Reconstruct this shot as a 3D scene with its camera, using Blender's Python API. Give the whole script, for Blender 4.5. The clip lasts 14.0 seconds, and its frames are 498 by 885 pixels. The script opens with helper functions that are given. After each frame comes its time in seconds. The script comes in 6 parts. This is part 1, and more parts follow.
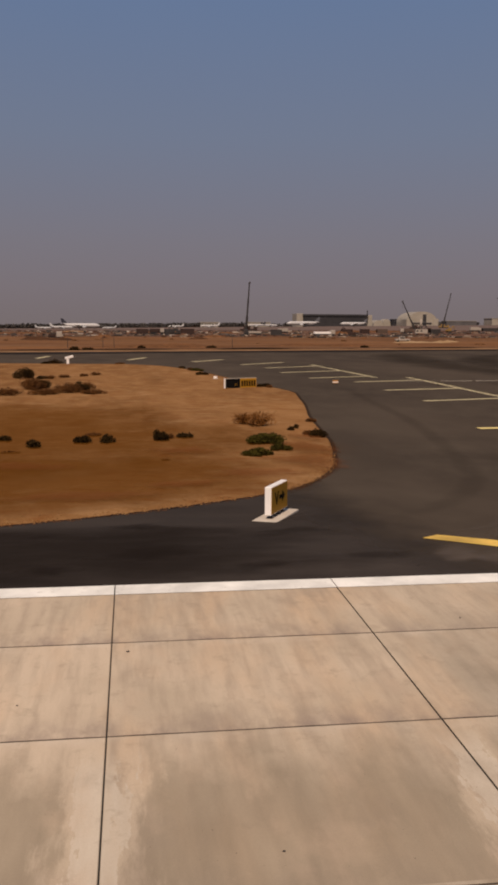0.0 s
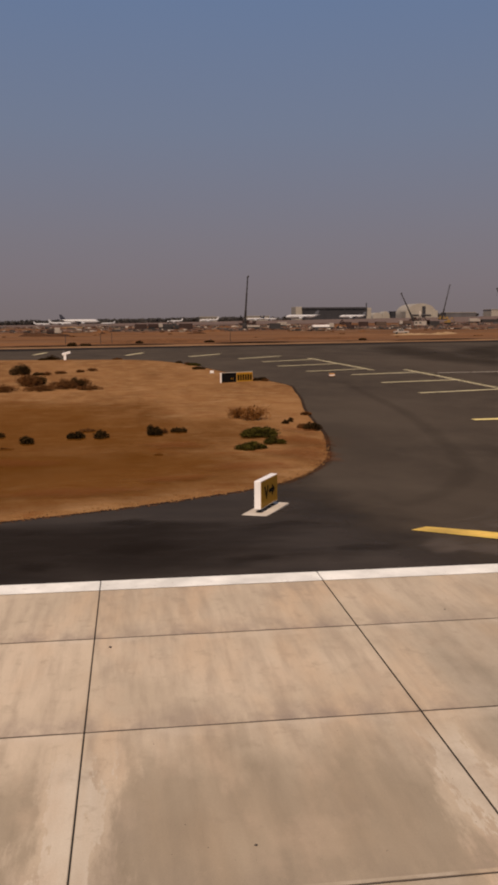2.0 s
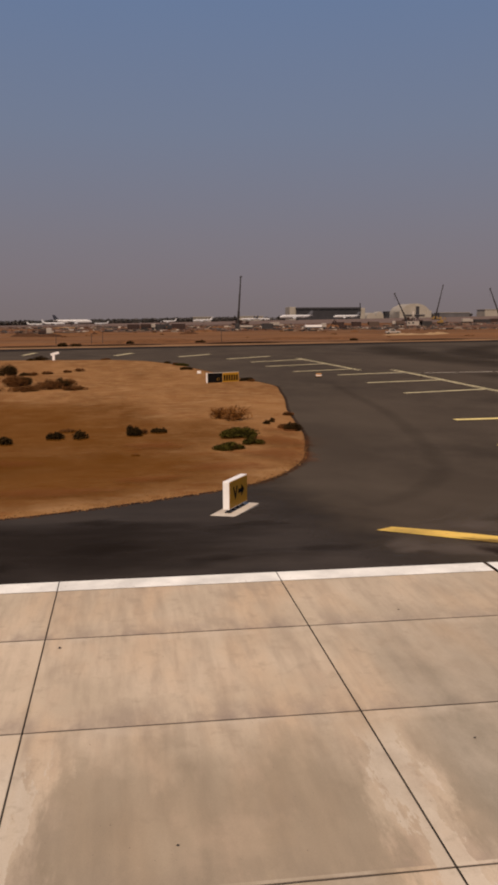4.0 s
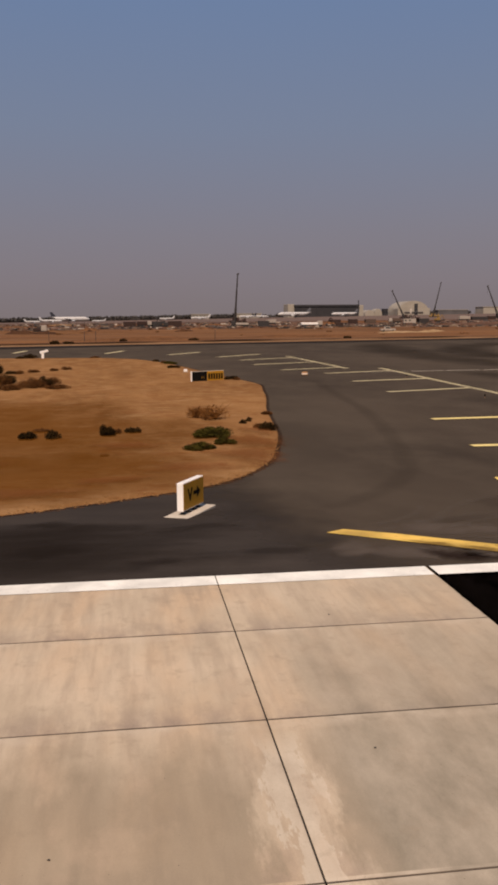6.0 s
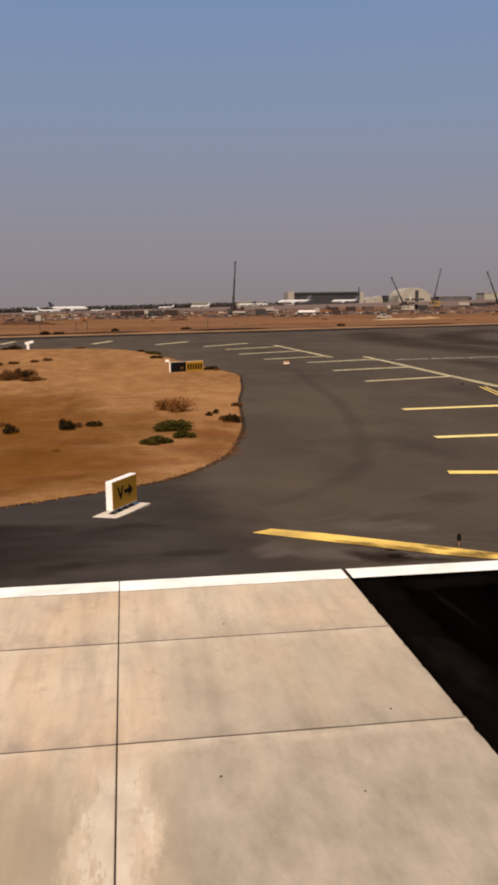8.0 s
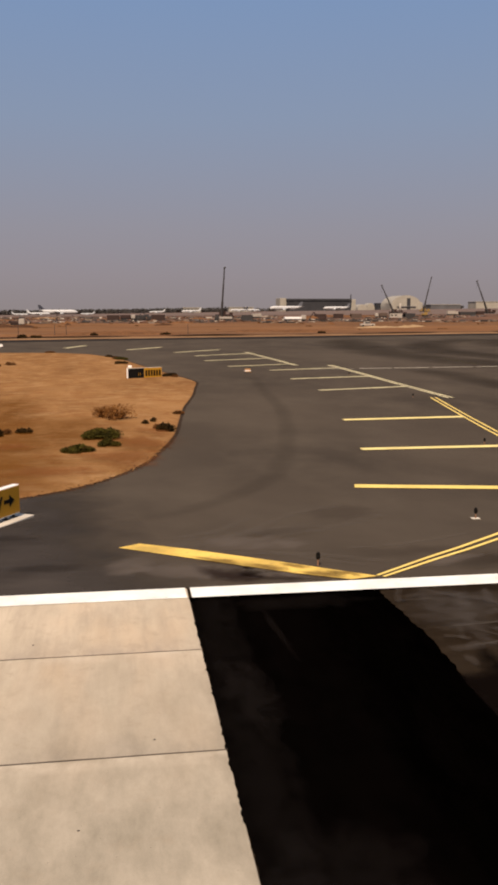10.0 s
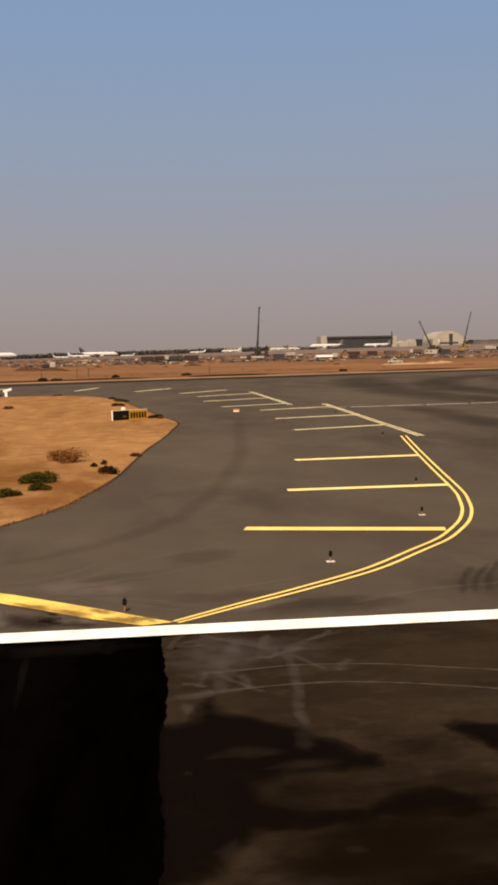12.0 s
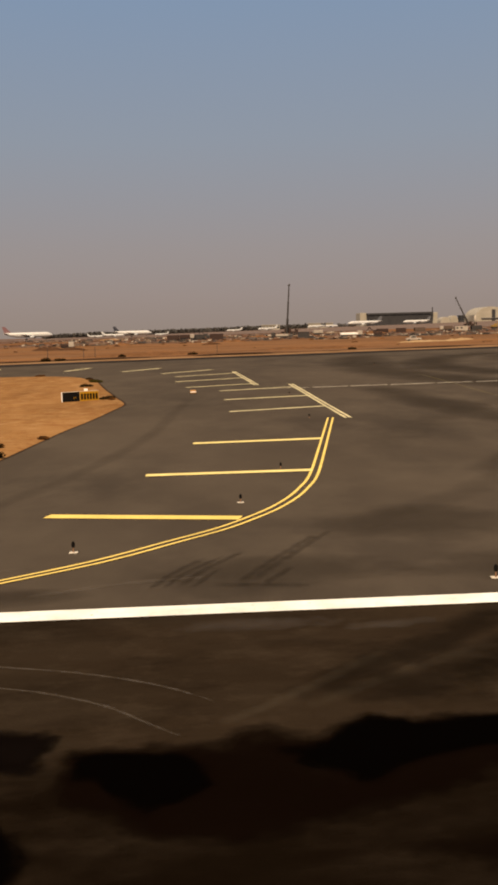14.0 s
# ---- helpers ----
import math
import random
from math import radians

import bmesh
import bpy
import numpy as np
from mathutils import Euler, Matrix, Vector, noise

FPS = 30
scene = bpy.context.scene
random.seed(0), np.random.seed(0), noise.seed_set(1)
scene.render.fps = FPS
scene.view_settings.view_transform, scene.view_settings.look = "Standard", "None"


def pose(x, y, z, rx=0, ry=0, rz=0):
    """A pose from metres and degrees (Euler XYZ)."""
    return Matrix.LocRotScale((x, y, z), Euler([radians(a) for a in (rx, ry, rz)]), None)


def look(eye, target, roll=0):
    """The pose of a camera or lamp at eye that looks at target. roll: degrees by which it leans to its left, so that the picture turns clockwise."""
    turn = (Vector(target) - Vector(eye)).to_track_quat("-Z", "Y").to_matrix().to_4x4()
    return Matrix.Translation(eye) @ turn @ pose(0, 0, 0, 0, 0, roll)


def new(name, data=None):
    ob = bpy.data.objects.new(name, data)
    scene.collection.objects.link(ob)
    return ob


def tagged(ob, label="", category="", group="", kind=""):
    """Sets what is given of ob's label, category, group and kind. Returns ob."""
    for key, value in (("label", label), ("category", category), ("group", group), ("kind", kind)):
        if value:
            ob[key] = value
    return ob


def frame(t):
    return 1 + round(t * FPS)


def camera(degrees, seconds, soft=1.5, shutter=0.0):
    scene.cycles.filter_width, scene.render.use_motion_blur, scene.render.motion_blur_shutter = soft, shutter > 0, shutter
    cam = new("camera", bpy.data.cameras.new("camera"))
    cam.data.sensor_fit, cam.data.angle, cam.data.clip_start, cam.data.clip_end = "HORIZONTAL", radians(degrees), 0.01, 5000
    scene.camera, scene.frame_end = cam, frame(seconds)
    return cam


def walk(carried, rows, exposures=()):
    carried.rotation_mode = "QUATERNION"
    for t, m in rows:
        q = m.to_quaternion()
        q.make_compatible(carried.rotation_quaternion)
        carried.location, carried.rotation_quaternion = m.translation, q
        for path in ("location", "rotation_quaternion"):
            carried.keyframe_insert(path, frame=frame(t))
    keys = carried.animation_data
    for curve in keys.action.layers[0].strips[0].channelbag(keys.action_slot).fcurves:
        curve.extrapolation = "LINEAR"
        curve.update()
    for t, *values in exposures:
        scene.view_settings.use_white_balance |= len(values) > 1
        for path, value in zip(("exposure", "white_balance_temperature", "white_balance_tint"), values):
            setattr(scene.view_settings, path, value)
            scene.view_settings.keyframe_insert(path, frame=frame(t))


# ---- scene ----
cam = camera(31.1, 14.0, soft=3.4)
PATH = [
    (0, (0.401, -20.004, 5.839), (0.662, -18.037, 5.585), 0.3),
    (0.5, (0.471, -20.003, 5.83), (0.729, -18.037, 5.572), 0.1),
    (1, (0.542, -19.998, 5.82), (0.799, -18.032, 5.559), -0.1),
    (1.5, (0.641, -19.999, 5.82), (0.899, -18.033, 5.555), -0.3),
    (2, (0.781, -20.013, 5.829), (1.04, -18.048, 5.562), -0.4),
    (2.5, (0.929, -20.023, 5.83), (1.193, -18.059, 5.562), -0.3),
    (3, (1.127, -20.055, 5.831), (1.396, -18.091, 5.561), -0.4),
    (5.5, (2.574, -20.242, 5.9), (2.847, -18.278, 5.639), -0.4),
    (6, (3.015, -20.18, 5.941), (3.288, -18.217, 5.668), -0.4),
    (6.5, (3.498, -20.052, 5.98), (3.769, -18.091, 5.694), -0.6),
    (7, (4.039, -19.891, 6.001), (4.303, -17.931, 5.702), -1.0),
    (9.5, (7.733, -19.334, 6.129), (8.013, -17.376, 5.832), -0.3),
    (10, (8.707, -19.572, 6.171), (8.991, -17.613, 5.884), -0.1),
    (10.5, (9.843, -20.023, 6.211), (10.119, -18.06, 5.94), -0.1),
    (11, (11.101, -20.421, 6.219), (11.365, -18.454, 5.972), 0.4),
    (11.5, (12.675, -20.513, 6.256), (12.909, -18.538, 6.036), 0.5),
    (12, (14.619, -20.382, 6.3), (14.803, -18.4, 6.099), -1.2),
    (12.5, (16.543, -20.252, 6.333), (16.676, -18.263, 6.162), -2.0),
    (13, (18.746, -20.312, 6.309), (18.852, -18.321, 6.156), -2.8),
    (13.5, (21.183, -20.337, 6.362), (21.279, -18.348, 6.169), -1.8),
    (14, (23.782, -20.401, 6.359), (23.866, -18.418, 6.111), -1.6),
]
walk(cam, [(t, look(eye, target, roll)) for t, eye, target, roll in PATH],
     exposures=[(0, -0.1, 7250, 21), (3, -0.06, 7250, 21), (5.5, 0.03, 7200, 21), (7, 0.3, 7100, 18), (9.5, 0.55, 7000, 16), (11, 0.63, 7680, 14.5), (11.5, 0.74, 7900, 14), (12.4, 0.74, 7950, 14), (13.2, 0.67, 8550, 14), (14, 0.58, 8700, 14)])

# ---- daylight: dusty sky and one high sun behind the viewer ----
SUN_EL, SUN_AZ = 50.0, 200.0
world = bpy.data.worlds.new("dusty_sky")
scene.world = world
world.use_nodes = True
wt = world.node_tree
sky = wt.nodes.new("ShaderNodeTexSky")
sky.sky_type, sky.sun_disc = "NISHITA", False
sky.sun_elevation, sky.sun_rotation = radians(SUN_EL), radians(SUN_AZ)
sky.air_density, sky.dust_density, sky.ozone_density = 1.0, 4.0, 1.5
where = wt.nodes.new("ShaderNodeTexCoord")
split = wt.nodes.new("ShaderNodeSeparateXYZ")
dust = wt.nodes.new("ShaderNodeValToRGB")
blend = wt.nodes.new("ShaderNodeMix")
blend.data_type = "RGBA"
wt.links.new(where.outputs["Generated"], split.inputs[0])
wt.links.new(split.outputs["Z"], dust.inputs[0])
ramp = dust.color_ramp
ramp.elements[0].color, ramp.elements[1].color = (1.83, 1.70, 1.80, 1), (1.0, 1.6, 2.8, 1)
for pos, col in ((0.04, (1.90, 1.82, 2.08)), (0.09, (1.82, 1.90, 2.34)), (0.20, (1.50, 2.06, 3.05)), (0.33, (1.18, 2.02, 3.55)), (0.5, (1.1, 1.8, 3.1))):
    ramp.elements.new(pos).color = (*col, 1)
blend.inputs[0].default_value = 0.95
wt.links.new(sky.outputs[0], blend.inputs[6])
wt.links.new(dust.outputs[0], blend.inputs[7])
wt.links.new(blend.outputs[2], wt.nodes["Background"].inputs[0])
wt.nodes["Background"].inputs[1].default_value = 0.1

sun_data = bpy.data.lights.new("sun", "SUN")
sun_data.energy, sun_data.angle, sun_data.color = 4.2, radians(0.55), (1.0, 0.89, 0.74)
sun = new("sun", sun_data)
az = radians(SUN_AZ)
sun_from = Vector((math.sin(az) * math.cos(radians(SUN_EL)), math.cos(az) * math.cos(radians(SUN_EL)), math.sin(radians(SUN_EL))))
sun.matrix_world = look(sun_from * 300, (0, 0, 0))

# ---- height of the land ----
HY = (-100, 0, 4, 8, 13, 20, 28, 38, 50, 60, 75, 95, 115, 140, 160, 250, 450, 700, 900, 1400, 6000)
HZ = (0, 0, -.05, -.22, -.42, -.54, -.58, -.52, -.38, -.26, -.02, .2, .4, .6, .7, 1.0, 2.6, 3.8, 4.4, 5.0, 5.2)
NEAR_Y = np.arange(-100, 401, 1.0)
NEAR_Z = np.convolve(np.pad(np.interp(NEAR_Y, HY, HZ), 4, mode="edge"), np.ones(9) / 9, mode="valid")
NEAR_Z[NEAR_Y <= 0] = 0


def land(x, y):
    """Height of the land: level by the runway, a shallow dip, then slowly rising to the far side."""
    y = np.asarray(y, float)
    z = np.where(y < 390, np.interp(y, NEAR_Y, NEAR_Z), np.interp(y, HY, HZ))
    s = np.clip((y - 250) / 1150, 0, 1)
    return z + 0.012 * np.clip(x, -700, 1000) * s * s * (3 - 2 * s)


def land1(x, y):
    return float(land(x, y))


def road_end(x):
    """Far edge of the tarmac."""
    return 171 + 0.27 * np.clip(x, -250, 400)


def hashed(x, y, s=1.0):
    """Smooth random field, about -1 to 1, cells s metres wide."""
    return noise.noise((x / s, y / s, 3.7))


# ---- building blocks ----
def part(name, bm, material, parent=None, label="", smooth=False):
    me = bpy.data.meshes.new(name)
    bm.to_mesh(me)
    bm.free()
    return mesh_part(name, me, material, parent, label, smooth)


def mesh_part(name, me, material, parent=None, label="", smooth=False):
    me.materials.append(material)
    if smooth:
        me.polygons.foreach_set("use_smooth", [True] * len(me.polygons))
    ob = new(name, me)
    ob.parent = parent
    return tagged(ob, label)


def pieces(name, verts, faces, material, parent=None, label="", smooth=False):
    me = bpy.data.meshes.new(name)
    me.from_pydata([tuple(v) for v in verts], [], [tuple(f) for f in faces])
    me.update()
    return mesh_part(name, me, material, parent, label, smooth)


def thing(name, label, category, m, group=""):
    ob = new(name)
    ob.empty_display_size = 0.2
    ob.matrix_world = m
    return tagged(ob, label, category, group)


def stand(x, y, rz=0, lift=0.0):
    return pose(x, y, land1(x, y) + lift, 0, 0, rz)


def add_box(bm, x0, x1, y0, y1, z0, z1, bevel=0.0, taper=0.0):
    made = bmesh.ops.create_cube(bm, size=1)["verts"]
    for v in made:
        k = 1 - taper * (v.co.z + 0.5)
        v.co = ((x0 + x1) / 2 + v.co.x * (x1 - x0) * k, (y0 + y1) / 2 + v.co.y * (y1 - y0) * k, (z0 + z1) / 2 + v.co.z * (z1 - z0))
    if bevel:
        edges = {e for v in made for e in v.link_edges}
        bmesh.ops.bevel(bm, geom=list(edges), offset=bevel, segments=2, affect="EDGES", profile=0.5)
    return bm


def add_tube(bm, p0, p1, r0, r1, seg=10):
    p0, p1 = Vector(p0), Vector(p1)
    turn = (p1 - p0).to_track_quat("Z", "Y").to_matrix().to_4x4()
    bmesh.ops.create_cone(bm, cap_ends=True, segments=seg, radius1=r0, radius2=r1, depth=(p1 - p0).length,
                          matrix=Matrix.Translation((p0 + p1) / 2) @ turn)
    return bm


def boxed(*args, **kw):
    return add_box(bmesh.new(), *args, **kw)


def tube(*args, **kw):
    return add_tube(bmesh.new(), *args, **kw)


def prism(outline, z0, z1):
    """A flat plate with the outline in x and y."""
    bm = bmesh.new()
    low = [bm.verts.new((x, y, z0)) for x, y in outline]
    top = [bm.verts.new((x, y, z1)) for x, y in outline]
    n = len(outline)
    bm.faces.new(list(reversed(low)))
    bm.faces.new(top)
    for i in range(n):
        bm.faces.new((low[i], low[(i + 1) % n], top[(i + 1) % n], top[i]))
    bmesh.ops.recalc_face_normals(bm, faces=bm.faces)
    return bm


def wedge(a, b):
    """A solid between two outlines of equal count."""
    bm = bmesh.new()
    va, vb = [bm.verts.new(p) for p in a], [bm.verts.new(p) for p in b]
    n = len(va)
    bm.faces.new(va)
    bm.faces.new(list(reversed(vb)))
    for i in range(n):
        bm.faces.new((va[(i + 1) % n], va[i], vb[i], vb[(i + 1) % n]))
    bmesh.ops.recalc_face_normals(bm, faces=bm.faces)
    return bm


def lathe(rings, seg=16):
    """Rings of (x, z centre, radius y, radius z) along x."""
    bm, rows = bmesh.new(), []
    for x, zc, ry, rz in rings:
        rows.append([bm.verts.new((x, ry * math.cos(2 * math.pi * i / seg), zc + rz * math.sin(2 * math.pi * i / seg))) for i in range(seg)])
    for a, b in zip(rows, rows[1:]):
        for i in range(seg):
            bm.faces.new((a[i], a[(i + 1) % seg], b[(i + 1) % seg], b[i]))
    bm.faces.new(rows[0])
    bm.faces.new(rows[-1])
    bmesh.ops.recalc_face_normals(bm, faces=bm.faces)
    return bm


# ---- materials ----
def node(nt, kind, **sockets):
    n = nt.nodes.new(kind)
    for key, value in sockets.items():
        n.inputs[key.replace("_", " ")].default_value = value
    return n


def mapped(nt, stretch, world_place=True):
    if world_place:
        src = nt.nodes.new("ShaderNodeNewGeometry").outputs["Position"]
    else:
        src = nt.nodes.new("ShaderNodeTexCoord").outputs["Object"]
    mp = nt.nodes.new("ShaderNodeMapping")
    mp.inputs["Scale"].default_value = stretch
    nt.links.new(src, mp.inputs["Vector"])
    return mp.outputs[0]


def speckle(nt, place, scale, detail=5.0, rough=0.6, lo=0.35, hi=0.65):
    t = node(nt, "ShaderNodeTexNoise", Scale=scale, Detail=detail, Roughness=rough)
    nt.links.new(place, t.inputs["Vector"])
    r = node(nt, "ShaderNodeMapRange", From_Min=lo, From_Max=hi)
    nt.links.new(t.outputs["Fac"], r.inputs["Value"])
    return r.outputs[0]


def mixed(nt, fac, a, b, mode="MIX"):
    m = nt.nodes.new("ShaderNodeMix")
    m.data_type, m.blend_type = "RGBA", mode
    for socket, value in ((m.inputs[0], fac), (m.inputs[6], a), (m.inputs[7], b)):
        if isinstance(value, (int, float)):
            socket.default_value = value
        elif isinstance(value, tuple):
            socket.default_value = (*value, 1)
        else:
            nt.links.new(value, socket)
    return m.outputs[2]


def surface(name, a, b, big=0.3, fine=20.0, grain=0.25, rough=0.85, spec=0.3, bump=0.0, metal=0.0, stretch=(1, 1, 1), mid=None,
            here=True, each=0.0, lo=0.35, hi=0.65):
    """A worn surface: two colours in large patches, a third in streaks, fine grain and relief."""
    m = bpy.data.materials.new(name)
    m.use_nodes = True
    nt = m.node_tree
    bsdf = nt.nodes["Principled BSDF"]
    place = mapped(nt, stretch, here)
    col = mixed(nt, speckle(nt, place, big, lo=lo, hi=hi), a, b)
    if mid:
        col = mixed(nt, speckle(nt, place, mid[0], 6.0, 0.65, 0.45, 0.75), col, mid[1])
    g = speckle(nt, mapped(nt, (1, 1, 1), here), fine, 3.0, 0.7, 0.25, 0.75)
    shade = node(nt, "ShaderNodeMapRange", To_Min=1 - grain, To_Max=1 + grain)
    nt.links.new(g, shade.inputs["Value"])
    col = mixed(nt, 1.0, col, shade.outputs[0], "MULTIPLY")
    if each:
        info = nt.nodes.new("ShaderNodeObjectInfo")
        vary = node(nt, "ShaderNodeMapRange", To_Min=1 - each, To_Max=1 + each)
        nt.links.new(info.outputs["Random"], vary.inputs["Value"])
        col = mixed(nt, 1.0, col, vary.outputs[0], "MULTIPLY")
    nt.links.new(col, bsdf.inputs["Base Color"])
    bsdf.inputs["Roughness"].default_value = rough
    bsdf.inputs["Metallic"].default_value = metal
    bsdf.inputs["Specular IOR Level"].default_value = spec
    if bump:
        bp = node(nt, "ShaderNodeBump", Strength=0.6, Distance=bump)
        nt.links.new(g, bp.inputs["Height"])
        nt.links.new(bp.outputs[0], bsdf.inputs["Normal"])
    return m


def stain(name, colour, noise_scale=1.2, strength=0.8, stretch=(1, 1, 1), lo=0.3, hi=0.7, rough=0.9):
    """A deposit on paving that thins out to its rim, by the mesh's own 'cover' values and a noise."""
    m = bpy.data.materials.new(name)
    m.use_nodes = True
    nt = m.node_tree
    bsdf = nt.nodes["Principled BSDF"]
    bsdf.inputs["Base Color"].default_value = (*colour, 1)
    bsdf.inputs["Roughness"].default_value = rough
    bsdf.inputs["Specular IOR Level"].default_value = 0.0
    at = nt.nodes.new("ShaderNodeAttribute")
    at.attribute_name = "cover"
    n = speckle(nt, mapped(nt, stretch), noise_scale, 6.0, 0.65, lo, hi)
    total = node(nt, "ShaderNodeMath")
    total.operation = "MULTIPLY_ADD"
    nt.links.new(n, total.inputs[0])
    total.inputs[1].default_value = 0.9
    nt.links.new(at.outputs["Fac"], total.inputs[2])
    ramp = node(nt, "ShaderNodeMapRange", From_Min=0.75, From_Max=1.45, To_Max=strength)
    nt.links.new(total.outputs[0], ramp.inputs["Value"])
    edge = node(nt, "ShaderNodeMath")
    edge.operation = "MULTIPLY"
    soft = node(nt, "ShaderNodeMapRange", From_Max=0.3)
    nt.links.new(at.outputs["Fac"], soft.inputs["Value"])
    nt.links.new(ramp.outputs[0], edge.inputs[0])
    nt.links.new(soft.outputs[0], edge.inputs[1])
    nt.links.new(edge.outputs[0], bsdf.inputs["Alpha"])
    return m


def paint(name, colour, under, wear=0.62, grime=0.3):
    """Road paint, worn through to what lies under it."""
    m = bpy.data.materials.new(name)
    m.use_nodes = True
    nt = m.node_tree
    bsdf = nt.nodes["Principled BSDF"]
    place = mapped(nt, (1, 1, 1))
    dirty = tuple(c * (1 - grime) for c in colour)
    col = mixed(nt, speckle(nt, place, 0.9), colour, dirty)
    col = mixed(nt, speckle(nt, place, 7.0, 6.0, 0.75, wear, wear + 0.06), col, under)
    nt.links.new(col, bsdf.inputs["Base Color"])
    bsdf.inputs["Roughness"].default_value = 0.7
    bsdf.inputs["Specular IOR Level"].default_value = 0.3
    return m


def plain(name, colour, rough=0.6, metal=0.0, grain=0.08, fine=6.0, each=0.0):
    return surface(name, colour, tuple(c * 0.88 for c in colour), big=0.8, fine=fine, grain=grain, rough=rough, metal=metal, here=False, each=each)


SAND = surface("sand", (0.268, 0.134, 0.052), (0.152, 0.070, 0.024), big=0.085, fine=9.0, grain=0.2, rough=0.95, spec=0.03, bump=0.02,
               mid=(0.45, (0.29, 0.151, 0.061)), lo=0.34, hi=0.64, stretch=(1.1, 0.42, 1))
FAR_SAND = surface("far_sand", (0.192, 0.088, 0.037), (0.112, 0.053, 0.025), big=0.03, fine=0.5, grain=0.2, rough=0.95, spec=0.03,
                   stretch=(0.16, 1.5, 1), mid=(0.05, (0.185, 0.100, 0.052)), lo=0.4, hi=0.6)


def churned(material, start, wide, colour):
    """Trodden darker soil beyond a line across the desert, with an uneven border."""
    nt = material.node_tree
    bsdf = nt.nodes["Principled BSDF"]
    was = bsdf.inputs["Base Color"].links[0].from_socket
    at = nt.nodes.new("ShaderNodeSeparateXYZ")
    nt.links.new(mapped(nt, (1, 1, 1)), at.inputs[0])
    shift = node(nt, "ShaderNodeMath")
    shift.operation = "MULTIPLY_ADD"
    shift.inputs[1].default_value = wide
    nt.links.new(speckle(nt, mapped(nt, (0.25, 1, 1)), 0.05, 5.0, 0.6, 0.3, 0.7), shift.inputs[0])
    nt.links.new(at.outputs["Y"], shift.inputs[2])
    over = node(nt, "ShaderNodeMapRange", From_Min=start, From_Max=start + 0.6 * wide)
    nt.links.new(shift.outputs[0], over.inputs["Value"])
    tone = mixed(nt, speckle(nt, mapped(nt, (0.2, 1, 1)), 0.09, 5.0, 0.6, 0.35, 0.65), colour, tuple(c * 0.6 for c in colour))
    nt.links.new(mixed(nt, over.outputs[0], was, tone), bsdf.inputs["Base Color"])


def mottled(material, scale, lo, hi, colour, stretch=(1, 1, 1)):
    """Flecks of another soil strewn over a surface."""
    nt = material.node_tree
    bsdf = nt.nodes["Principled BSDF"]
    was = bsdf.inputs["Base Color"].links[0].from_socket
    nt.links.new(mixed(nt, speckle(nt, mapped(nt, stretch), scale, 6.0, 0.7, lo, hi), was, colour), bsdf.inputs["Base Color"])


mottled(SAND, 1.3, 0.49, 0.74, (0.165, 0.058, 0.016), (0.5, 0.9, 1))
mottled(SAND, 0.9, 0.52, 0.80, (0.34, 0.200, 0.095), (0.5, 0.8, 1))
churned(FAR_SAND, 372, 50, (0.150, 0.082, 0.055))
PALE_SAND = surface("pale_sand", (0.25, 0.143, 0.074), (0.185, 0.102, 0.050), big=0.1, fine=2.0, grain=0.2, rough=0.95, spec=0.03)
PALE_BANK = surface("pale_bank", (0.37, 0.25, 0.14), (0.29, 0.18, 0.09), big=0.15, fine=2.0, grain=0.2, rough=0.95, spec=0.03)
TARMAC = surface("tarmac", (0.0690, 0.0530, 0.0392), (0.0455, 0.0352, 0.0266), big=0.06, fine=45.0, grain=0.2, rough=0.95, spec=0.03, bump=0.004,
                 mid=(0.20, (0.077, 0.0600, 0.0445)), stretch=(1.0, 0.6, 1))
SHOULDER = surface("shoulder_tarmac", (0.053, 0.0432, 0.0367), (0.032, 0.0264, 0.0233), big=0.14, fine=40.0, grain=0.2, rough=0.95, spec=0.03,
                   stretch=(0.5, 1.0, 1), mid=(0.7, (0.034, 0.0285, 0.0255)))
RUNWAY = surface("runway_asphalt", (0.0255, 0.0165, 0.0100), (0.0138, 0.0090, 0.0054), big=0.15, fine=30.0, grain=0.25, rough=1.0, spec=0.01,
                 stretch=(0.55, 1.4, 1), mid=(0.5, (0.0245, 0.0170, 0.0110)))
mottled(RUNWAY, 1.1, 0.50, 0.80, (0.034, 0.0235, 0.0152), (0.8, 1.2, 1))
mottled(RUNWAY, 0.6, 0.52, 0.80, (0.0105, 0.0066, 0.0040), (0.7, 1.3, 1))
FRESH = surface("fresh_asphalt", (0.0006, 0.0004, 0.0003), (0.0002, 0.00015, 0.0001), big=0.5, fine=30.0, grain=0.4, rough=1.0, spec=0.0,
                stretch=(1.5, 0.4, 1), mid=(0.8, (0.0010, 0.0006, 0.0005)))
DARK_EDGE = surface("dark_edge_tarmac", (0.026, 0.021, 0.018), (0.017, 0.014, 0.012), big=0.05, fine=3.0, grain=0.2, rough=0.95, spec=0.02)
JOINT = plain("joint_filler", (0.02, 0.016, 0.012), rough=0.95)
SEAL = plain("weathered_seal", (0.105, 0.078, 0.055), rough=0.95)
YELLOW = paint("yellow_paint", (0.80, 0.57, 0.15), (0.12, 0.095, 0.06), wear=0.64, grime=0.16)
PALE_YELLOW = paint("weathered_yellow_paint", (0.62, 0.53, 0.30), (0.12, 0.10, 0.07), wear=0.61)
CREAM_YELLOW = paint("bleached_yellow_paint", (0.80, 0.63, 0.24), (0.14, 0.11, 0.07), wear=0.63, grime=0.18)
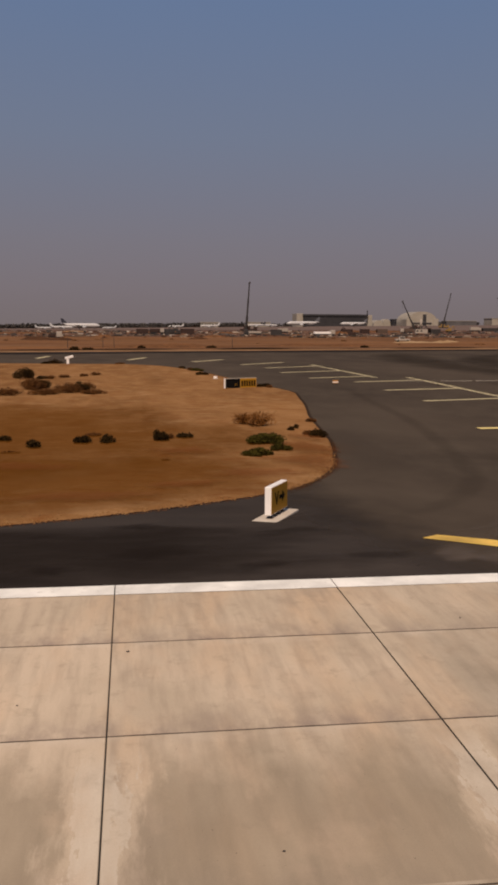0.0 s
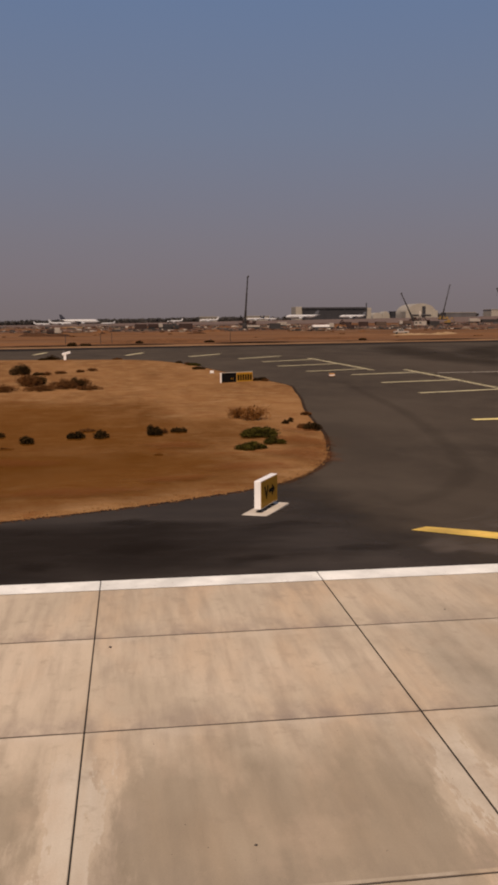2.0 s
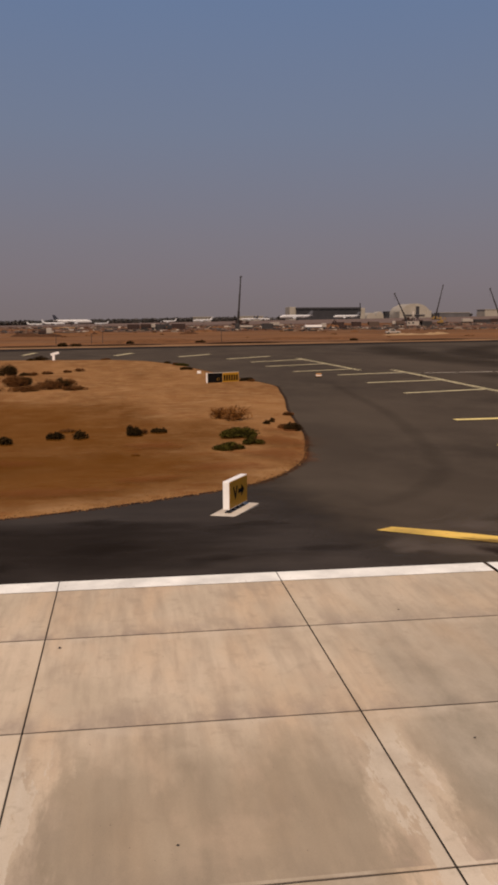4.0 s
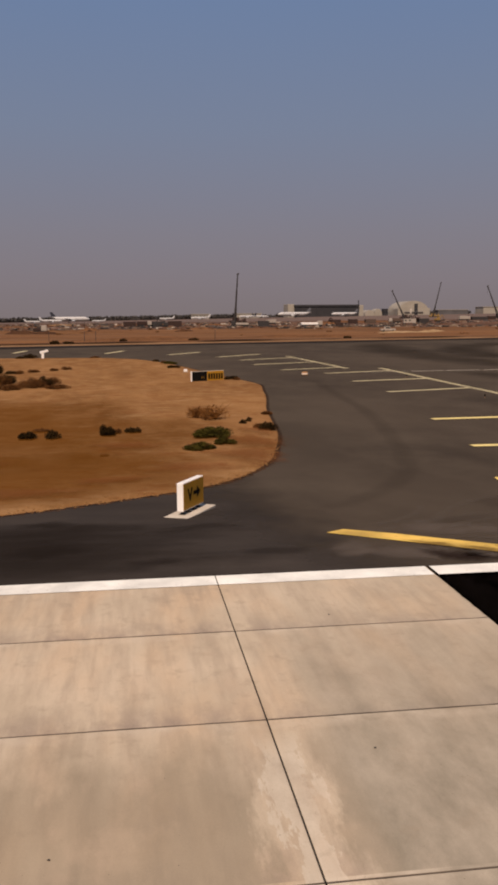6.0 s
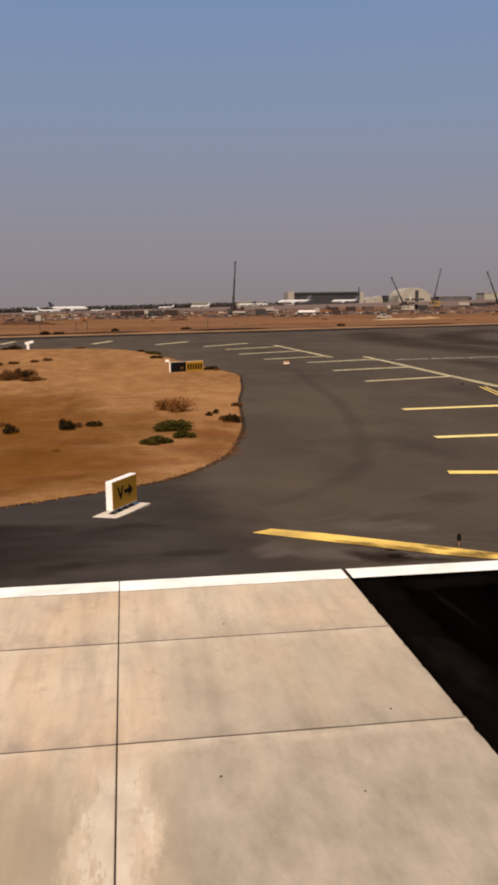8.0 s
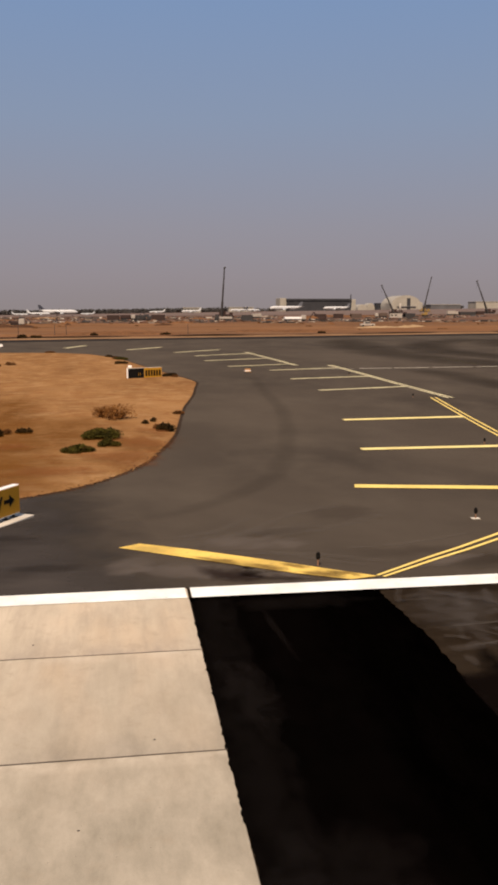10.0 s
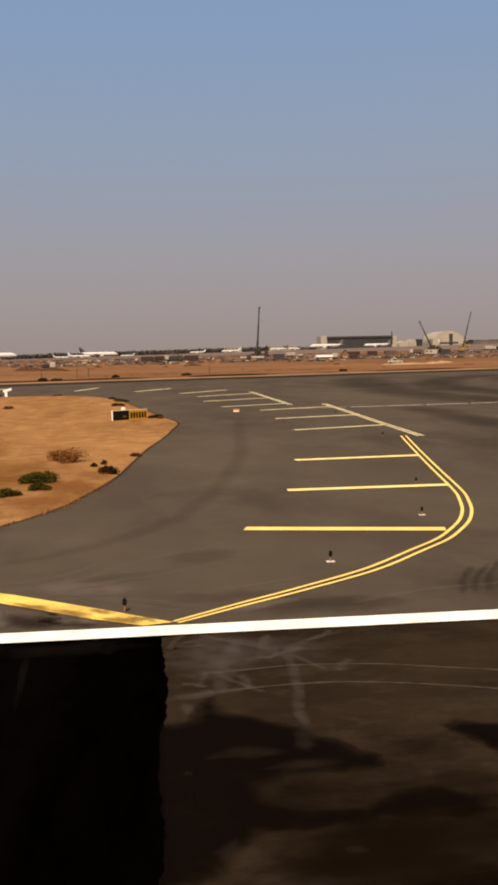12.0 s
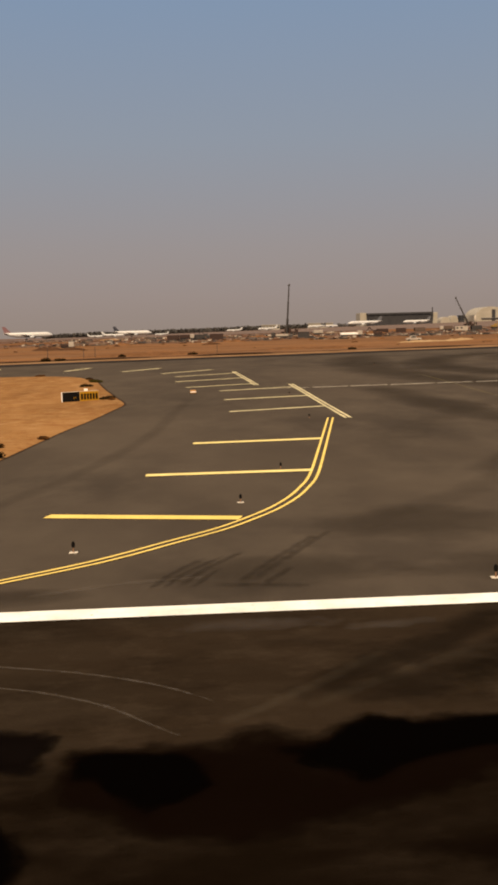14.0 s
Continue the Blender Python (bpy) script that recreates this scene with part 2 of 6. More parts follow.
BAR_YELLOW = paint("dirty_yellow_paint", (0.80, 0.52, 0.11), (0.30, 0.17, 0.06), wear=0.60, grime=0.42)
WHITE_LINE = paint("white_line_paint", (0.86, 0.84, 0.76), (0.34, 0.28, 0.22), wear=0.62, grime=0.28)
OLD_WHITE = paint("worn_white_paint", (0.55, 0.48, 0.38), (0.10, 0.085, 0.065), wear=0.58)
FAINT = stain("faint_yellow_paint", (0.30, 0.24, 0.12), noise_scale=1.0, strength=0.22)
RUBBER = stain("rubber_deposit", (0.0036, 0.0017, 0.0010), noise_scale=0.9, strength=0.8, lo=0.2, hi=0.7)
RUBBER_FILM = stain("rubber_film", (0.0052, 0.0030, 0.0017), noise_scale=0.8, strength=0.94, stretch=(0.6, 1.2, 1), lo=0.22, hi=0.9)
TYRE = stain("tyre_track", (0.026, 0.021, 0.017), noise_scale=0.5, strength=0.105, lo=0.1, hi=0.75)
SCUFF = stain("pale_scuff", (0.095, 0.078, 0.068), noise_scale=2.6, strength=0.23, lo=0.3, hi=0.75)
ARC = stain("pale_arc", (0.115, 0.096, 0.080), noise_scale=2.6, strength=0.36, lo=0.28, hi=0.74)
FAINT_ARC = stain("faint_arc", (0.10, 0.078, 0.055), noise_scale=2.0, strength=0.15, lo=0.3, hi=0.75)
LEAF = surface("shrub_leaves", (0.062, 0.050, 0.009), (0.020, 0.0170, 0.004), big=2.0, fine=12.0, grain=0.4, rough=0.9, spec=0.05)
OLIVE = surface("olive_leaves", (0.038, 0.021, 0.0065), (0.017, 0.0105, 0.0042), big=2.0, fine=12.0, grain=0.4, rough=0.9, spec=0.05)
DRY = surface("dry_twigs", (0.125, 0.050, 0.015), (0.055, 0.024, 0.009), big=2.0, fine=12.0, grain=0.4, rough=0.9, spec=0.05)
# leaf colour greyed and flattened to stand in for distance haze
HAZED_LEAF = surface("hazed_leaves", (0.062, 0.054, 0.047), (0.048, 0.043, 0.039), big=0.05, fine=0.5, grain=0.3, rough=0.8)
DARK_SOIL = surface("dark_soil", (0.075, 0.036, 0.019), (0.045, 0.022, 0.013), big=0.2, fine=2.0, grain=0.3, rough=0.95, spec=0.03)
APRON_GREY = surface("apron_grey", (0.155, 0.108, 0.088), (0.115, 0.080, 0.065), big=0.02, fine=0.4, grain=0.1, rough=0.95, spec=0.05, stretch=(0.3, 1.5, 1))
GOLD = surface("golden_twigs", (0.20, 0.080, 0.020), (0.11, 0.043, 0.012), big=1.2, fine=9.0, grain=0.4, rough=0.9, spec=0.05)
STONE = surface("stones", (0.30, 0.165, 0.065), (0.19, 0.095, 0.037), big=3.0, fine=20.0, grain=0.3, rough=0.95, spec=0.05)
WHITE = plain("white_enamel", (0.84, 0.80, 0.75), rough=0.5)
DUSTY_WHITE = plain("dusty_white", (0.34, 0.29, 0.24), rough=0.7)
SIGN_YELLOW = plain("yellow_sheet", (0.41, 0.195, 0.010), rough=0.5)
BLACK = surface("black_sheet", (0.008, 0.007, 0.006), (0.006, 0.005, 0.005), big=0.8, fine=6.0, grain=0.1, rough=0.8, spec=0.05, here=False)
DARK_METAL = plain("dark_metal", (0.035, 0.03, 0.028), rough=0.6)
CAST = surface("cast_concrete", (0.52, 0.46, 0.38), (0.42, 0.36, 0.29), big=1.5, fine=25.0, grain=0.15, rough=0.9, spec=0.2)
STEM = plain("brown_stem", (0.22, 0.11, 0.06), rough=0.7)
ORANGE = plain("orange_plastic", (0.52, 0.25, 0.08), rough=0.5)
# white paint dimmed in its colour to imitate haze over the far apron
HAZED_WHITE = plain("hazed_aircraft_white", (0.50, 0.485, 0.47), rough=0.45)
PLANE_GREY = plain("aircraft_grey", (0.45, 0.45, 0.45), rough=0.4)
GLASS_DARK = plain("dark_glazing", (0.02, 0.022, 0.025), rough=0.15)
FIN_BLUE = plain("dark_blue_fin", (0.030, 0.031, 0.042), rough=0.4)
FIN_DULL = plain("dull_fin", (0.10, 0.10, 0.11), rough=0.5)
FIN_RED = plain("red_fin", (0.17, 0.085, 0.09), rough=0.5)
TYRE_RUBBER = plain("tyre_rubber", (0.02, 0.02, 0.02), rough=0.85)
# beige made greyer: the horizon's haze is part of this colour
HAZED_BEIGE = surface("hazed_beige_cladding", (0.31, 0.275, 0.225), (0.26, 0.23, 0.185), big=0.06, fine=0.8, grain=0.1, rough=0.8)
GREY_CLAD = surface("grey_cladding", (0.042, 0.040, 0.042), (0.032, 0.031, 0.033), big=0.06, fine=0.8, grain=0.12, rough=0.8, spec=0.1)
ROOF_GREY = surface("roof_sheet", (0.10, 0.095, 0.095), (0.075, 0.07, 0.07), big=0.06, fine=0.8, grain=0.12, rough=0.7, spec=0.2)
STEEL = plain("crane_steel", (0.030, 0.025, 0.022), rough=0.7)
MACHINE = plain("machine_yellow", (0.26, 0.155, 0.045), rough=0.6)
RUST = plain("rust_red_steel", (0.036, 0.018, 0.013), rough=0.8)
SOIL = surface("heaped_soil", (0.16, 0.072, 0.032), (0.10, 0.047, 0.022), big=0.3, fine=2.0, grain=0.3, rough=0.95, spec=0.05)
SITE_GREY = plain("site_grey", (0.085, 0.055, 0.040), rough=0.8)


def litter_material():
    """Each lump its own dull colour."""
    m = bpy.data.materials.new("site_litter")
    m.use_nodes = True
    nt = m.node_tree
    geo = nt.nodes.new("ShaderNodeNewGeometry")
    ramp_ = nt.nodes.new("ShaderNodeValToRGB")
    ramp_.color_ramp.interpolation = "CONSTANT"
    for pos, col in ((0.0, (0.03, 0.022, 0.017)), (0.4, (0.11, 0.05, 0.026)), (0.66, (0.15, 0.10, 0.065)), (0.84, (0.34, 0.28, 0.22)), (0.93, (0.06, 0.05, 0.045))):
        e = ramp_.color_ramp.elements[0] if pos == 0.0 else ramp_.color_ramp.elements.new(pos)
        e.color = (*col, 1)
    ramp_.color_ramp.elements[-1].color = (0.05, 0.04, 0.035, 1)
    nt.links.new(geo.outputs["Random Per Island"], ramp_.inputs[0])
    nt.links.new(ramp_.outputs[0], nt.nodes["Principled BSDF"].inputs["Base Color"])
    nt.nodes["Principled BSDF"].inputs["Roughness"].default_value = 0.9
    return m


LITTER = litter_material()


def slab_material():
    """Brushed concrete: warm and cool patches, long streaks away from the runway's edge, specks and dirt."""
    m = bpy.data.materials.new("slab_concrete")
    m.use_nodes = True
    nt = m.node_tree
    bsdf = nt.nodes["Principled BSDF"]
    flat = mapped(nt, (1, 1, 1))
    col = mixed(nt, speckle(nt, flat, 0.30, 5.0, 0.55, 0.40, 0.60), (0.525, 0.423, 0.309), (0.442, 0.357, 0.258))
    col = mixed(nt, speckle(nt, mapped(nt, (1.3, 0.45, 1)), 0.55, 4.0, 0.5, 0.47, 0.85), col, (0.530, 0.368, 0.232))
    col = mixed(nt, speckle(nt, mapped(nt, (2.4, 0.30, 1)), 0.8, 5.0, 0.6, 0.47, 1.0), col, (0.270, 0.208, 0.150))
    col = mixed(nt, speckle(nt, mapped(nt, (4.0, 0.4, 1)), 1.2, 5.0, 0.6, 0.48, 1.15), col, (0.27, 0.208, 0.152))
    col = mixed(nt, speckle(nt, mapped(nt, (2.2, 0.35, 1)), 0.8, 4.0, 0.55, 0.52, 1.35), col, (0.60, 0.50, 0.37))
    place = nt.nodes.new("ShaderNodeSeparateXYZ")
    nt.links.new(flat, place.inputs[0])
    # dirt that gathers beyond each cross joint
    step = node(nt, "ShaderNodeMath")
    step.operation = "MULTIPLY_ADD"
    step.inputs[1].default_value, step.inputs[2].default_value = 1 / 3.88, 0.969
    nt.links.new(place.outputs["Y"], step.inputs[0])
    part_ = node(nt, "ShaderNodeMath")
    part_.operation = "FRACT"
    nt.links.new(step.outputs[0], part_.inputs[0])
    rim = node(nt, "ShaderNodeMapRange", From_Min=0.20, From_Max=0.0, To_Max=1.0)
    nt.links.new(part_.outputs[0], rim.inputs["Value"])
    dirt = node(nt, "ShaderNodeMath")
    dirt.operation = "MULTIPLY"
    nt.links.new(rim.outputs[0], dirt.inputs[0])
    nt.links.new(speckle(nt, mapped(nt, (1.6, 0.7, 1)), 1.3, 5.0, 0.65, 0.38, 0.72), dirt.inputs[1])
    col = mixed(nt, dirt.outputs[0], col, (0.240, 0.184, 0.148))
    # pale bands beside the long joints, from the third row of slabs on
    where = nt.nodes.new("ShaderNodeSeparateXYZ")
    nt.links.new(flat, where.inputs[0])
    far = nt.nodes.new("ShaderNodeMath")
    far.operation = "PINGPONG"
    far.inputs[1].default_value = 2.5
    nt.links.new(where.outputs["X"], far.inputs[0])
    wave = speckle(nt, mapped(nt, (1.8, 0.4, 1)), 1.5, 6.0, 0.68, 0.34, 0.70)
    near = node(nt, "ShaderNodeMath")
    near.operation = "MULTIPLY_ADD"
    near.inputs[1].default_value = -0.6
    nt.links.new(wave, near.inputs[0])
    nt.links.new(far.outputs[0], near.inputs[2])
    # the outer strip of slabs has no pale band
    outer = node(nt, "ShaderNodeMapRange", From_Min=6.9, From_Max=7.9)
    nt.links.new(where.outputs["X"], outer.inputs["Value"])
    wide = node(nt, "ShaderNodeMath")
    nt.links.new(near.outputs[0], wide.inputs[0])
    nt.links.new(outer.outputs[0], wide.inputs[1])
    near = wide
    # dull grey middles of those slabs
    dull = node(nt, "ShaderNodeMapRange", From_Min=0.12, From_Max=0.42)
    dull.interpolation_type = "SMOOTHSTEP"
    nt.links.new(near.outputs[0], dull.inputs["Value"])
    inner = node(nt, "ShaderNodeMath")
    inner.operation = "MULTIPLY_ADD"
    inner.inputs[1].default_value = 1.6
    nt.links.new(speckle(nt, mapped(nt, (1.6, 0.5, 1)), 0.8, 5.0, 0.6, 0.3, 0.7), inner.inputs[0])
    nt.links.new(where.outputs["Y"], inner.inputs[2])
    back_ = node(nt, "ShaderNodeMapRange", From_Min=-7.2, From_Max=-8.4, To_Max=0.72)
    nt.links.new(inner.outputs[0], back_.inputs["Value"])
    middle = node(nt, "ShaderNodeMath")
    middle.operation = "MULTIPLY"
    nt.links.new(dull.outputs[0], middle.inputs[0])
    nt.links.new(back_.outputs[0], middle.inputs[1])
    col = mixed(nt, middle.outputs[0], col, mixed(nt, speckle(nt, mapped(nt, (2.2, 0.35, 1)), 0.9, 5.0, 0.6, 0.35, 0.7), (0.232, 0.184, 0.126), (0.320, 0.256, 0.178)))
    edge = node(nt, "ShaderNodeMapRange", From_Min=0.07, From_Max=0.01, To_Max=0.95)
    edge.interpolation_type = "SMOOTHSTEP"
    nt.links.new(near.outputs[0], edge.inputs["Value"])
    worn = node(nt, "ShaderNodeMapRange", To_Min=0.45)
    nt.links.new(speckle(nt, mapped(nt, (3.0, 0.4, 1)), 1.6, 5.0, 0.65, 0.3, 0.65), worn.inputs["Value"])
    band = node(nt, "ShaderNodeMath")
    band.operation = "MULTIPLY"
    nt.links.new(edge.outputs[0], band.inputs[0])
    nt.links.new(worn.outputs[0], band.inputs[1])
    back = node(nt, "ShaderNodeMapRange", From_Min=-8.0, From_Max=-8.9)
    nt.links.new(where.outputs["Y"], back.inputs["Value"])
    both = node(nt, "ShaderNodeMath")
    both.operation = "MULTIPLY"
    nt.links.new(band.outputs[0], both.inputs[0])
    nt.links.new(back.outputs[0], both.inputs[1])
    col = mixed(nt, both.outputs[0], col, (0.545, 0.468, 0.365))
    col = mixed(nt, speckle(nt, mapped(nt, (1.2, 0.6, 1)), 1.0, 5.0, 0.6, 0.54, 0.95), col, (0.50, 0.375, 0.265))
    col = mixed(nt, speckle(nt, mapped(nt, (1.0, 0.5, 1)), 0.75, 6.0, 0.65, 0.56, 0.90), col, (0.285, 0.226, 0.168))
    # the outer strip of slabs, cast later, is plainer and greyer
    later = node(nt, "ShaderNodeMapRange", From_Min=5.45, From_Max=6.0)
    nt.links.new(where.outputs["X"], later.inputs["Value"])
    deep = node(nt, "ShaderNodeMapRange", From_Min=-2.5, From_Max=-9.5, To_Min=0.2, To_Max=0.86)
    nt.links.new(where.outputs["Y"], deep.inputs["Value"])
    plainer = node(nt, "ShaderNodeMath")
    plainer.operation = "MULTIPLY"
    nt.links.new(later.outputs[0], plainer.inputs[0])
    nt.links.new(deep.outputs[0], plainer.inputs[1])
    col = mixed(nt, plainer.outputs[0], col, mixed(nt, speckle(nt, mapped(nt, (1.5, 0.6, 1)), 1.0, 6.0, 0.7, 0.34, 0.66), (0.362, 0.308, 0.236), (0.215, 0.186, 0.138)))
    # lime bloom on the near side of each cross joint
    bloom = node(nt, "ShaderNodeMapRange", From_Min=0.90, From_Max=0.99, To_Max=0.75)
    nt.links.new(part_.outputs[0], bloom.inputs["Value"])
    pale = node(nt, "ShaderNodeMath")
    pale.operation = "MULTIPLY"
    nt.links.new(bloom.outputs[0], pale.inputs[0])
    nt.links.new(speckle(nt, mapped(nt, (1.0, 1.4, 1)), 1.1, 5.0, 0.6, 0.42, 0.7), pale.inputs[1])
    col = mixed(nt, pale.outputs[0], col, (0.56, 0.47, 0.365))
    col = mixed(nt, speckle(nt, flat, 2.2, 6.0, 0.7, 0.55, 0.9), col, (0.28, 0.22, 0.155))
    col = mixed(nt, speckle(nt, flat, 26.0, 2.0, 0.5, 0.755, 0.775), col, (0.12, 0.085, 0.06))
    g = speckle(nt, flat, 60.0, 3.0, 0.7, 0.25, 0.75)
    shade = node(nt, "ShaderNodeMapRange", To_Min=0.92, To_Max=1.08)
    nt.links.new(g, shade.inputs["Value"])
    col = mixed(nt, 1.0, col, shade.outputs[0], "MULTIPLY")
    info = nt.nodes.new("ShaderNodeObjectInfo")
    vary = node(nt, "ShaderNodeMapRange", To_Min=0.95, To_Max=1.05)
    nt.links.new(info.outputs["Random"], vary.inputs["Value"])
    col = mixed(nt, 1.0, col, vary.outputs[0], "MULTIPLY")
    nt.links.new(col, bsdf.inputs["Base Color"])
    bsdf.inputs["Roughness"].default_value = 0.88
    bsdf.inputs["Specular IOR Level"].default_value = 0.2
    bp = node(nt, "ShaderNodeBump", Strength=0.4, Distance=0.003)
    nt.links.new(g, bp.inputs["Height"])
    nt.links.new(bp.outputs[0], bsdf.inputs["Normal"])
    return m


SLAB = slab_material()


def feather(material, scale, stretch=(1, 1, 1)):
    """Let a sheet of paving thin out to its rim, by its 'cover' values and a noise."""
    nt = material.node_tree
    at = nt.nodes.new("ShaderNodeAttribute")
    at.attribute_name = "cover"
    add = node(nt, "ShaderNodeMath")
    add.operation = "MULTIPLY_ADD"
    add.inputs[1].default_value = 0.35
    nt.links.new(speckle(nt, mapped(nt, stretch), scale, 6.0, 0.65, 0.3, 0.7), add.inputs[0])
    nt.links.new(at.outputs["Fac"], add.inputs[2])
    out = node(nt, "ShaderNodeMapRange", From_Min=0.1, From_Max=1.15)
    out.interpolation_type = "SMOOTHSTEP"
    nt.links.new(add.outputs[0], out.inputs["Value"])
    nt.links.new(out.outputs[0], nt.nodes["Principled BSDF"].inputs["Alpha"])


feather(SHOULDER, 0.5)
DUST = stain("pale_dust", (0.150, 0.120, 0.100), noise_scale=1.0, strength=0.42, lo=0.3, hi=0.7)
DUST_FILM = stain("dust_film", (0.13, 0.105, 0.085), noise_scale=1.4, strength=0.22, lo=0.3, hi=0.75)
# dark brown overlay that paints the shadow line at the sand's rim
RIM_SHADE = stain("rim_shade", (0.036, 0.017, 0.0095), noise_scale=1.5, strength=0.42, lo=0.2, hi=0.6)
RUBBER_STREAK = stain("rubber_streak", (0.006, 0.0042, 0.003), noise_scale=0.8, strength=0.34, lo=0.2, hi=0.7)
SCUFF_FILM = stain("scuff_film", (0.090, 0.074, 0.064), noise_scale=2.2, strength=0.25, lo=0.25, hi=0.8)
SKID = stain("skid_mark", (0.020, 0.015, 0.0118), noise_scale=2.2, strength=0.28, lo=0.3, hi=0.75)
DARK_PAVE = stain("dark_worn_paving", (0.022, 0.0168, 0.0128), noise_scale=0.45, strength=0.27, stretch=(0.8, 0.8, 1), lo=0.1, hi=0.8)
TRACK = stain("broad_dark_track", (0.024, 0.0195, 0.016), noise_scale=0.10, strength=0.36, lo=0.1, hi=0.85)
DAMP = stain("dark_bitumen_seal", (0.017, 0.0125, 0.0105), noise_scale=0.45, strength=0.52, stretch=(0.4, 1, 1), lo=0.22, hi=0.8)
SMEAR = stain("bitumen_smear", (0.017, 0.0125, 0.0105), noise_scale=0.9, strength=0.3, stretch=(0.5, 1.2, 1), lo=0.25, hi=0.8)
EDGE_DUST = stain("grey_edge_dust", (0.034, 0.0265, 0.0240), noise_scale=2.4, strength=0.085, stretch=(1.4, 0.7, 1), lo=0.25, hi=0.78)
BLOTCH = stain("brown_blotch", (0.027, 0.0180, 0.0152), noise_scale=1.0, strength=0.17, stretch=(0.8, 1.1, 1), lo=0.25, hi=0.85)
ASPHALT_DUST = stain("grey_asphalt_dust", (0.020, 0.0130, 0.0112), noise_scale=1.1, strength=0.04, stretch=(1.3, 0.8, 1), lo=0.25, hi=0.8)
RUBBER_BROWN = stain("brown_rubber", (0.0037, 0.0024, 0.0020), noise_scale=1.1, strength=0.88, lo=0.2, hi=0.7)
BAR_DIRT = stain("greasy_dirt", (0.021, 0.0128, 0.0108), noise_scale=1.8, strength=0.62, lo=0.18, hi=0.66)
PALE_FILM = stain("pale_film", (0.030, 0.0215, 0.018), noise_scale=2.2, strength=0.27, lo=0.3, hi=0.75)
RUBBER_BLACK = stain("black_rubber", (0.0009, 0.0006, 0.0005), noise_scale=0.7, strength=0.98, lo=0.25, hi=0.55)
BAR_GRIME = stain("bar_grime", (0.10, 0.055, 0.022), noise_scale=2.6, strength=0.5, lo=0.2, hi=0.8)
SCORCH = stain("scorch_mark", (0.045, 0.022, 0.010), noise_scale=2.0, strength=0.8, lo=0.2, hi=0.6)
CRUST = stain("dark_sand_crust", (0.150, 0.053, 0.0075), noise_scale=0.16, strength=0.5, stretch=(1.0, 0.4, 1), lo=-0.1, hi=0.62)
RED_SOIL = stain("red_soil", (0.200, 0.068, 0.022), noise_scale=1.8, strength=0.38, stretch=(1.0, 0.6, 1), lo=0.1, hi=0.8)


# ---- the land and its paving ----
def grid_mesh(name, gx, gy, gz, material, label, category="ground", kind="structure", smooth=True):
    """A sheet from 2D arrays of x, y and z."""
    r, c = gx.shape
    co = np.stack([gx, gy, gz], -1).reshape(-1, 3)
    i = np.arange(r * c).reshape(r, c)
    f = np.stack([i[:-1, :-1], i[:-1, 1:], i[1:, 1:], i[1:, :-1]], -1).reshape(-1, 4)
    me = bpy.data.meshes.new(name)
    me.from_pydata(co.tolist(), [], f.tolist())
    me.update()
    return tagged(mesh_part(name, me, material, None, label, smooth), "", category, "", kind)


def steps(*spans):
    out = []
    for a, b, d in spans:
        out.extend(np.arange(a, b, d))
    return np.array(out + [spans[-1][1]])


# open desert, one sheet to the horizon
gx, gy = np.meshgrid(steps((-2600, -700, 190), (-700, -160, 30), (-160, 360, 5), (360, 1000, 32), (1000, 3200, 220)),
                     steps((-300, -80, 40), (-80, 120, 8), (120, 420, 3), (420, 900, 12), (900, 1500, 40), (1500, 4700, 200)))
gz = land(gx, gy)
beyond = gy - road_end(gx)
bumps = np.array([[hashed(x, y, 23) * 0.35 + hashed(x + 50, y, 8) * 0.16 for x, y in zip(rx, ry)] for rx, ry in zip(gx, gy)])
gz = np.where(beyond > 14, gz + 0.08 + np.clip((beyond - 14) / 30, 0, 1) * np.clip((640 - gy) / 60, 0, 1) * (bumps + 0.15), gz - 0.25)
grid_mesh("ground", gx, gy, gz, FAR_SAND, "open orange desert sand with low uneven ground")

# taxiway tarmac, from the runway's edge to its far edge
tx, tv = np.meshgrid(steps((-420, -60, 30), (-60, 140, 4), (140, 620, 30)), np.linspace(0, 1, 100))
ty = tv * road_end(tx)
grid_mesh("taxiway", tx, ty, land(tx, ty), TARMAC, "weathered grey-brown taxiway tarmac", "taxiway")

# darker rim along its far edge, and a strip of pale dust beyond
tx, tv = np.meshgrid(steps((-420, -60, 20), (-60, 140, 4), (140, 620, 20)), np.linspace(-11, 0, 6))
ty = road_end(tx) + tv + 1.2 * np.sin(tx * 0.11) * (tv < -5)
grid_mesh("taxiway_rim", tx, ty, land(tx, ty) + 0.03, DARK_EDGE, "dark tarmac rim along the taxiway's far edge", "taxiway")
tx, tv = np.meshgrid(steps((-420, -60, 10), (-60, 140, 2.5), (140, 620, 10)), np.linspace(0, 9, 9))
wob = np.array([[hashed(x, 7.0, 14) for x in r] for r in tx])
ty = road_end(tx) + tv * (1 + 0.25 * wob)
grid_mesh("verge", tx, ty, land(tx, ty) + 0.06 + 0.14 * np.sin(tv / 9 * math.pi), PALE_SAND, "pale dusty verge beside the tarmac", "verge")

# dark strip beyond the verge, and the paved apron far behind the site
tx, tv = np.meshgrid(steps((-420, -60, 10), (-60, 140, 2.5), (140, 620, 10)), np.linspace(0, 1, 5))
wob = np.array([[hashed(x, 3.0, 19) for x in r] for r in tx])
ty = road_end(tx) + 11 + 4 * wob + tv * (5 + 3.5 * wob)
grid_mesh("soil_strip", tx, ty, land(tx, ty) + 0.26 + 0.1 * wob, DARK_SOIL, "dark strip of soil beyond the verge", "ground")
tx, ty = np.meshgrid(np.linspace(-700, 1000, 60), np.linspace(655, 1480, 40))
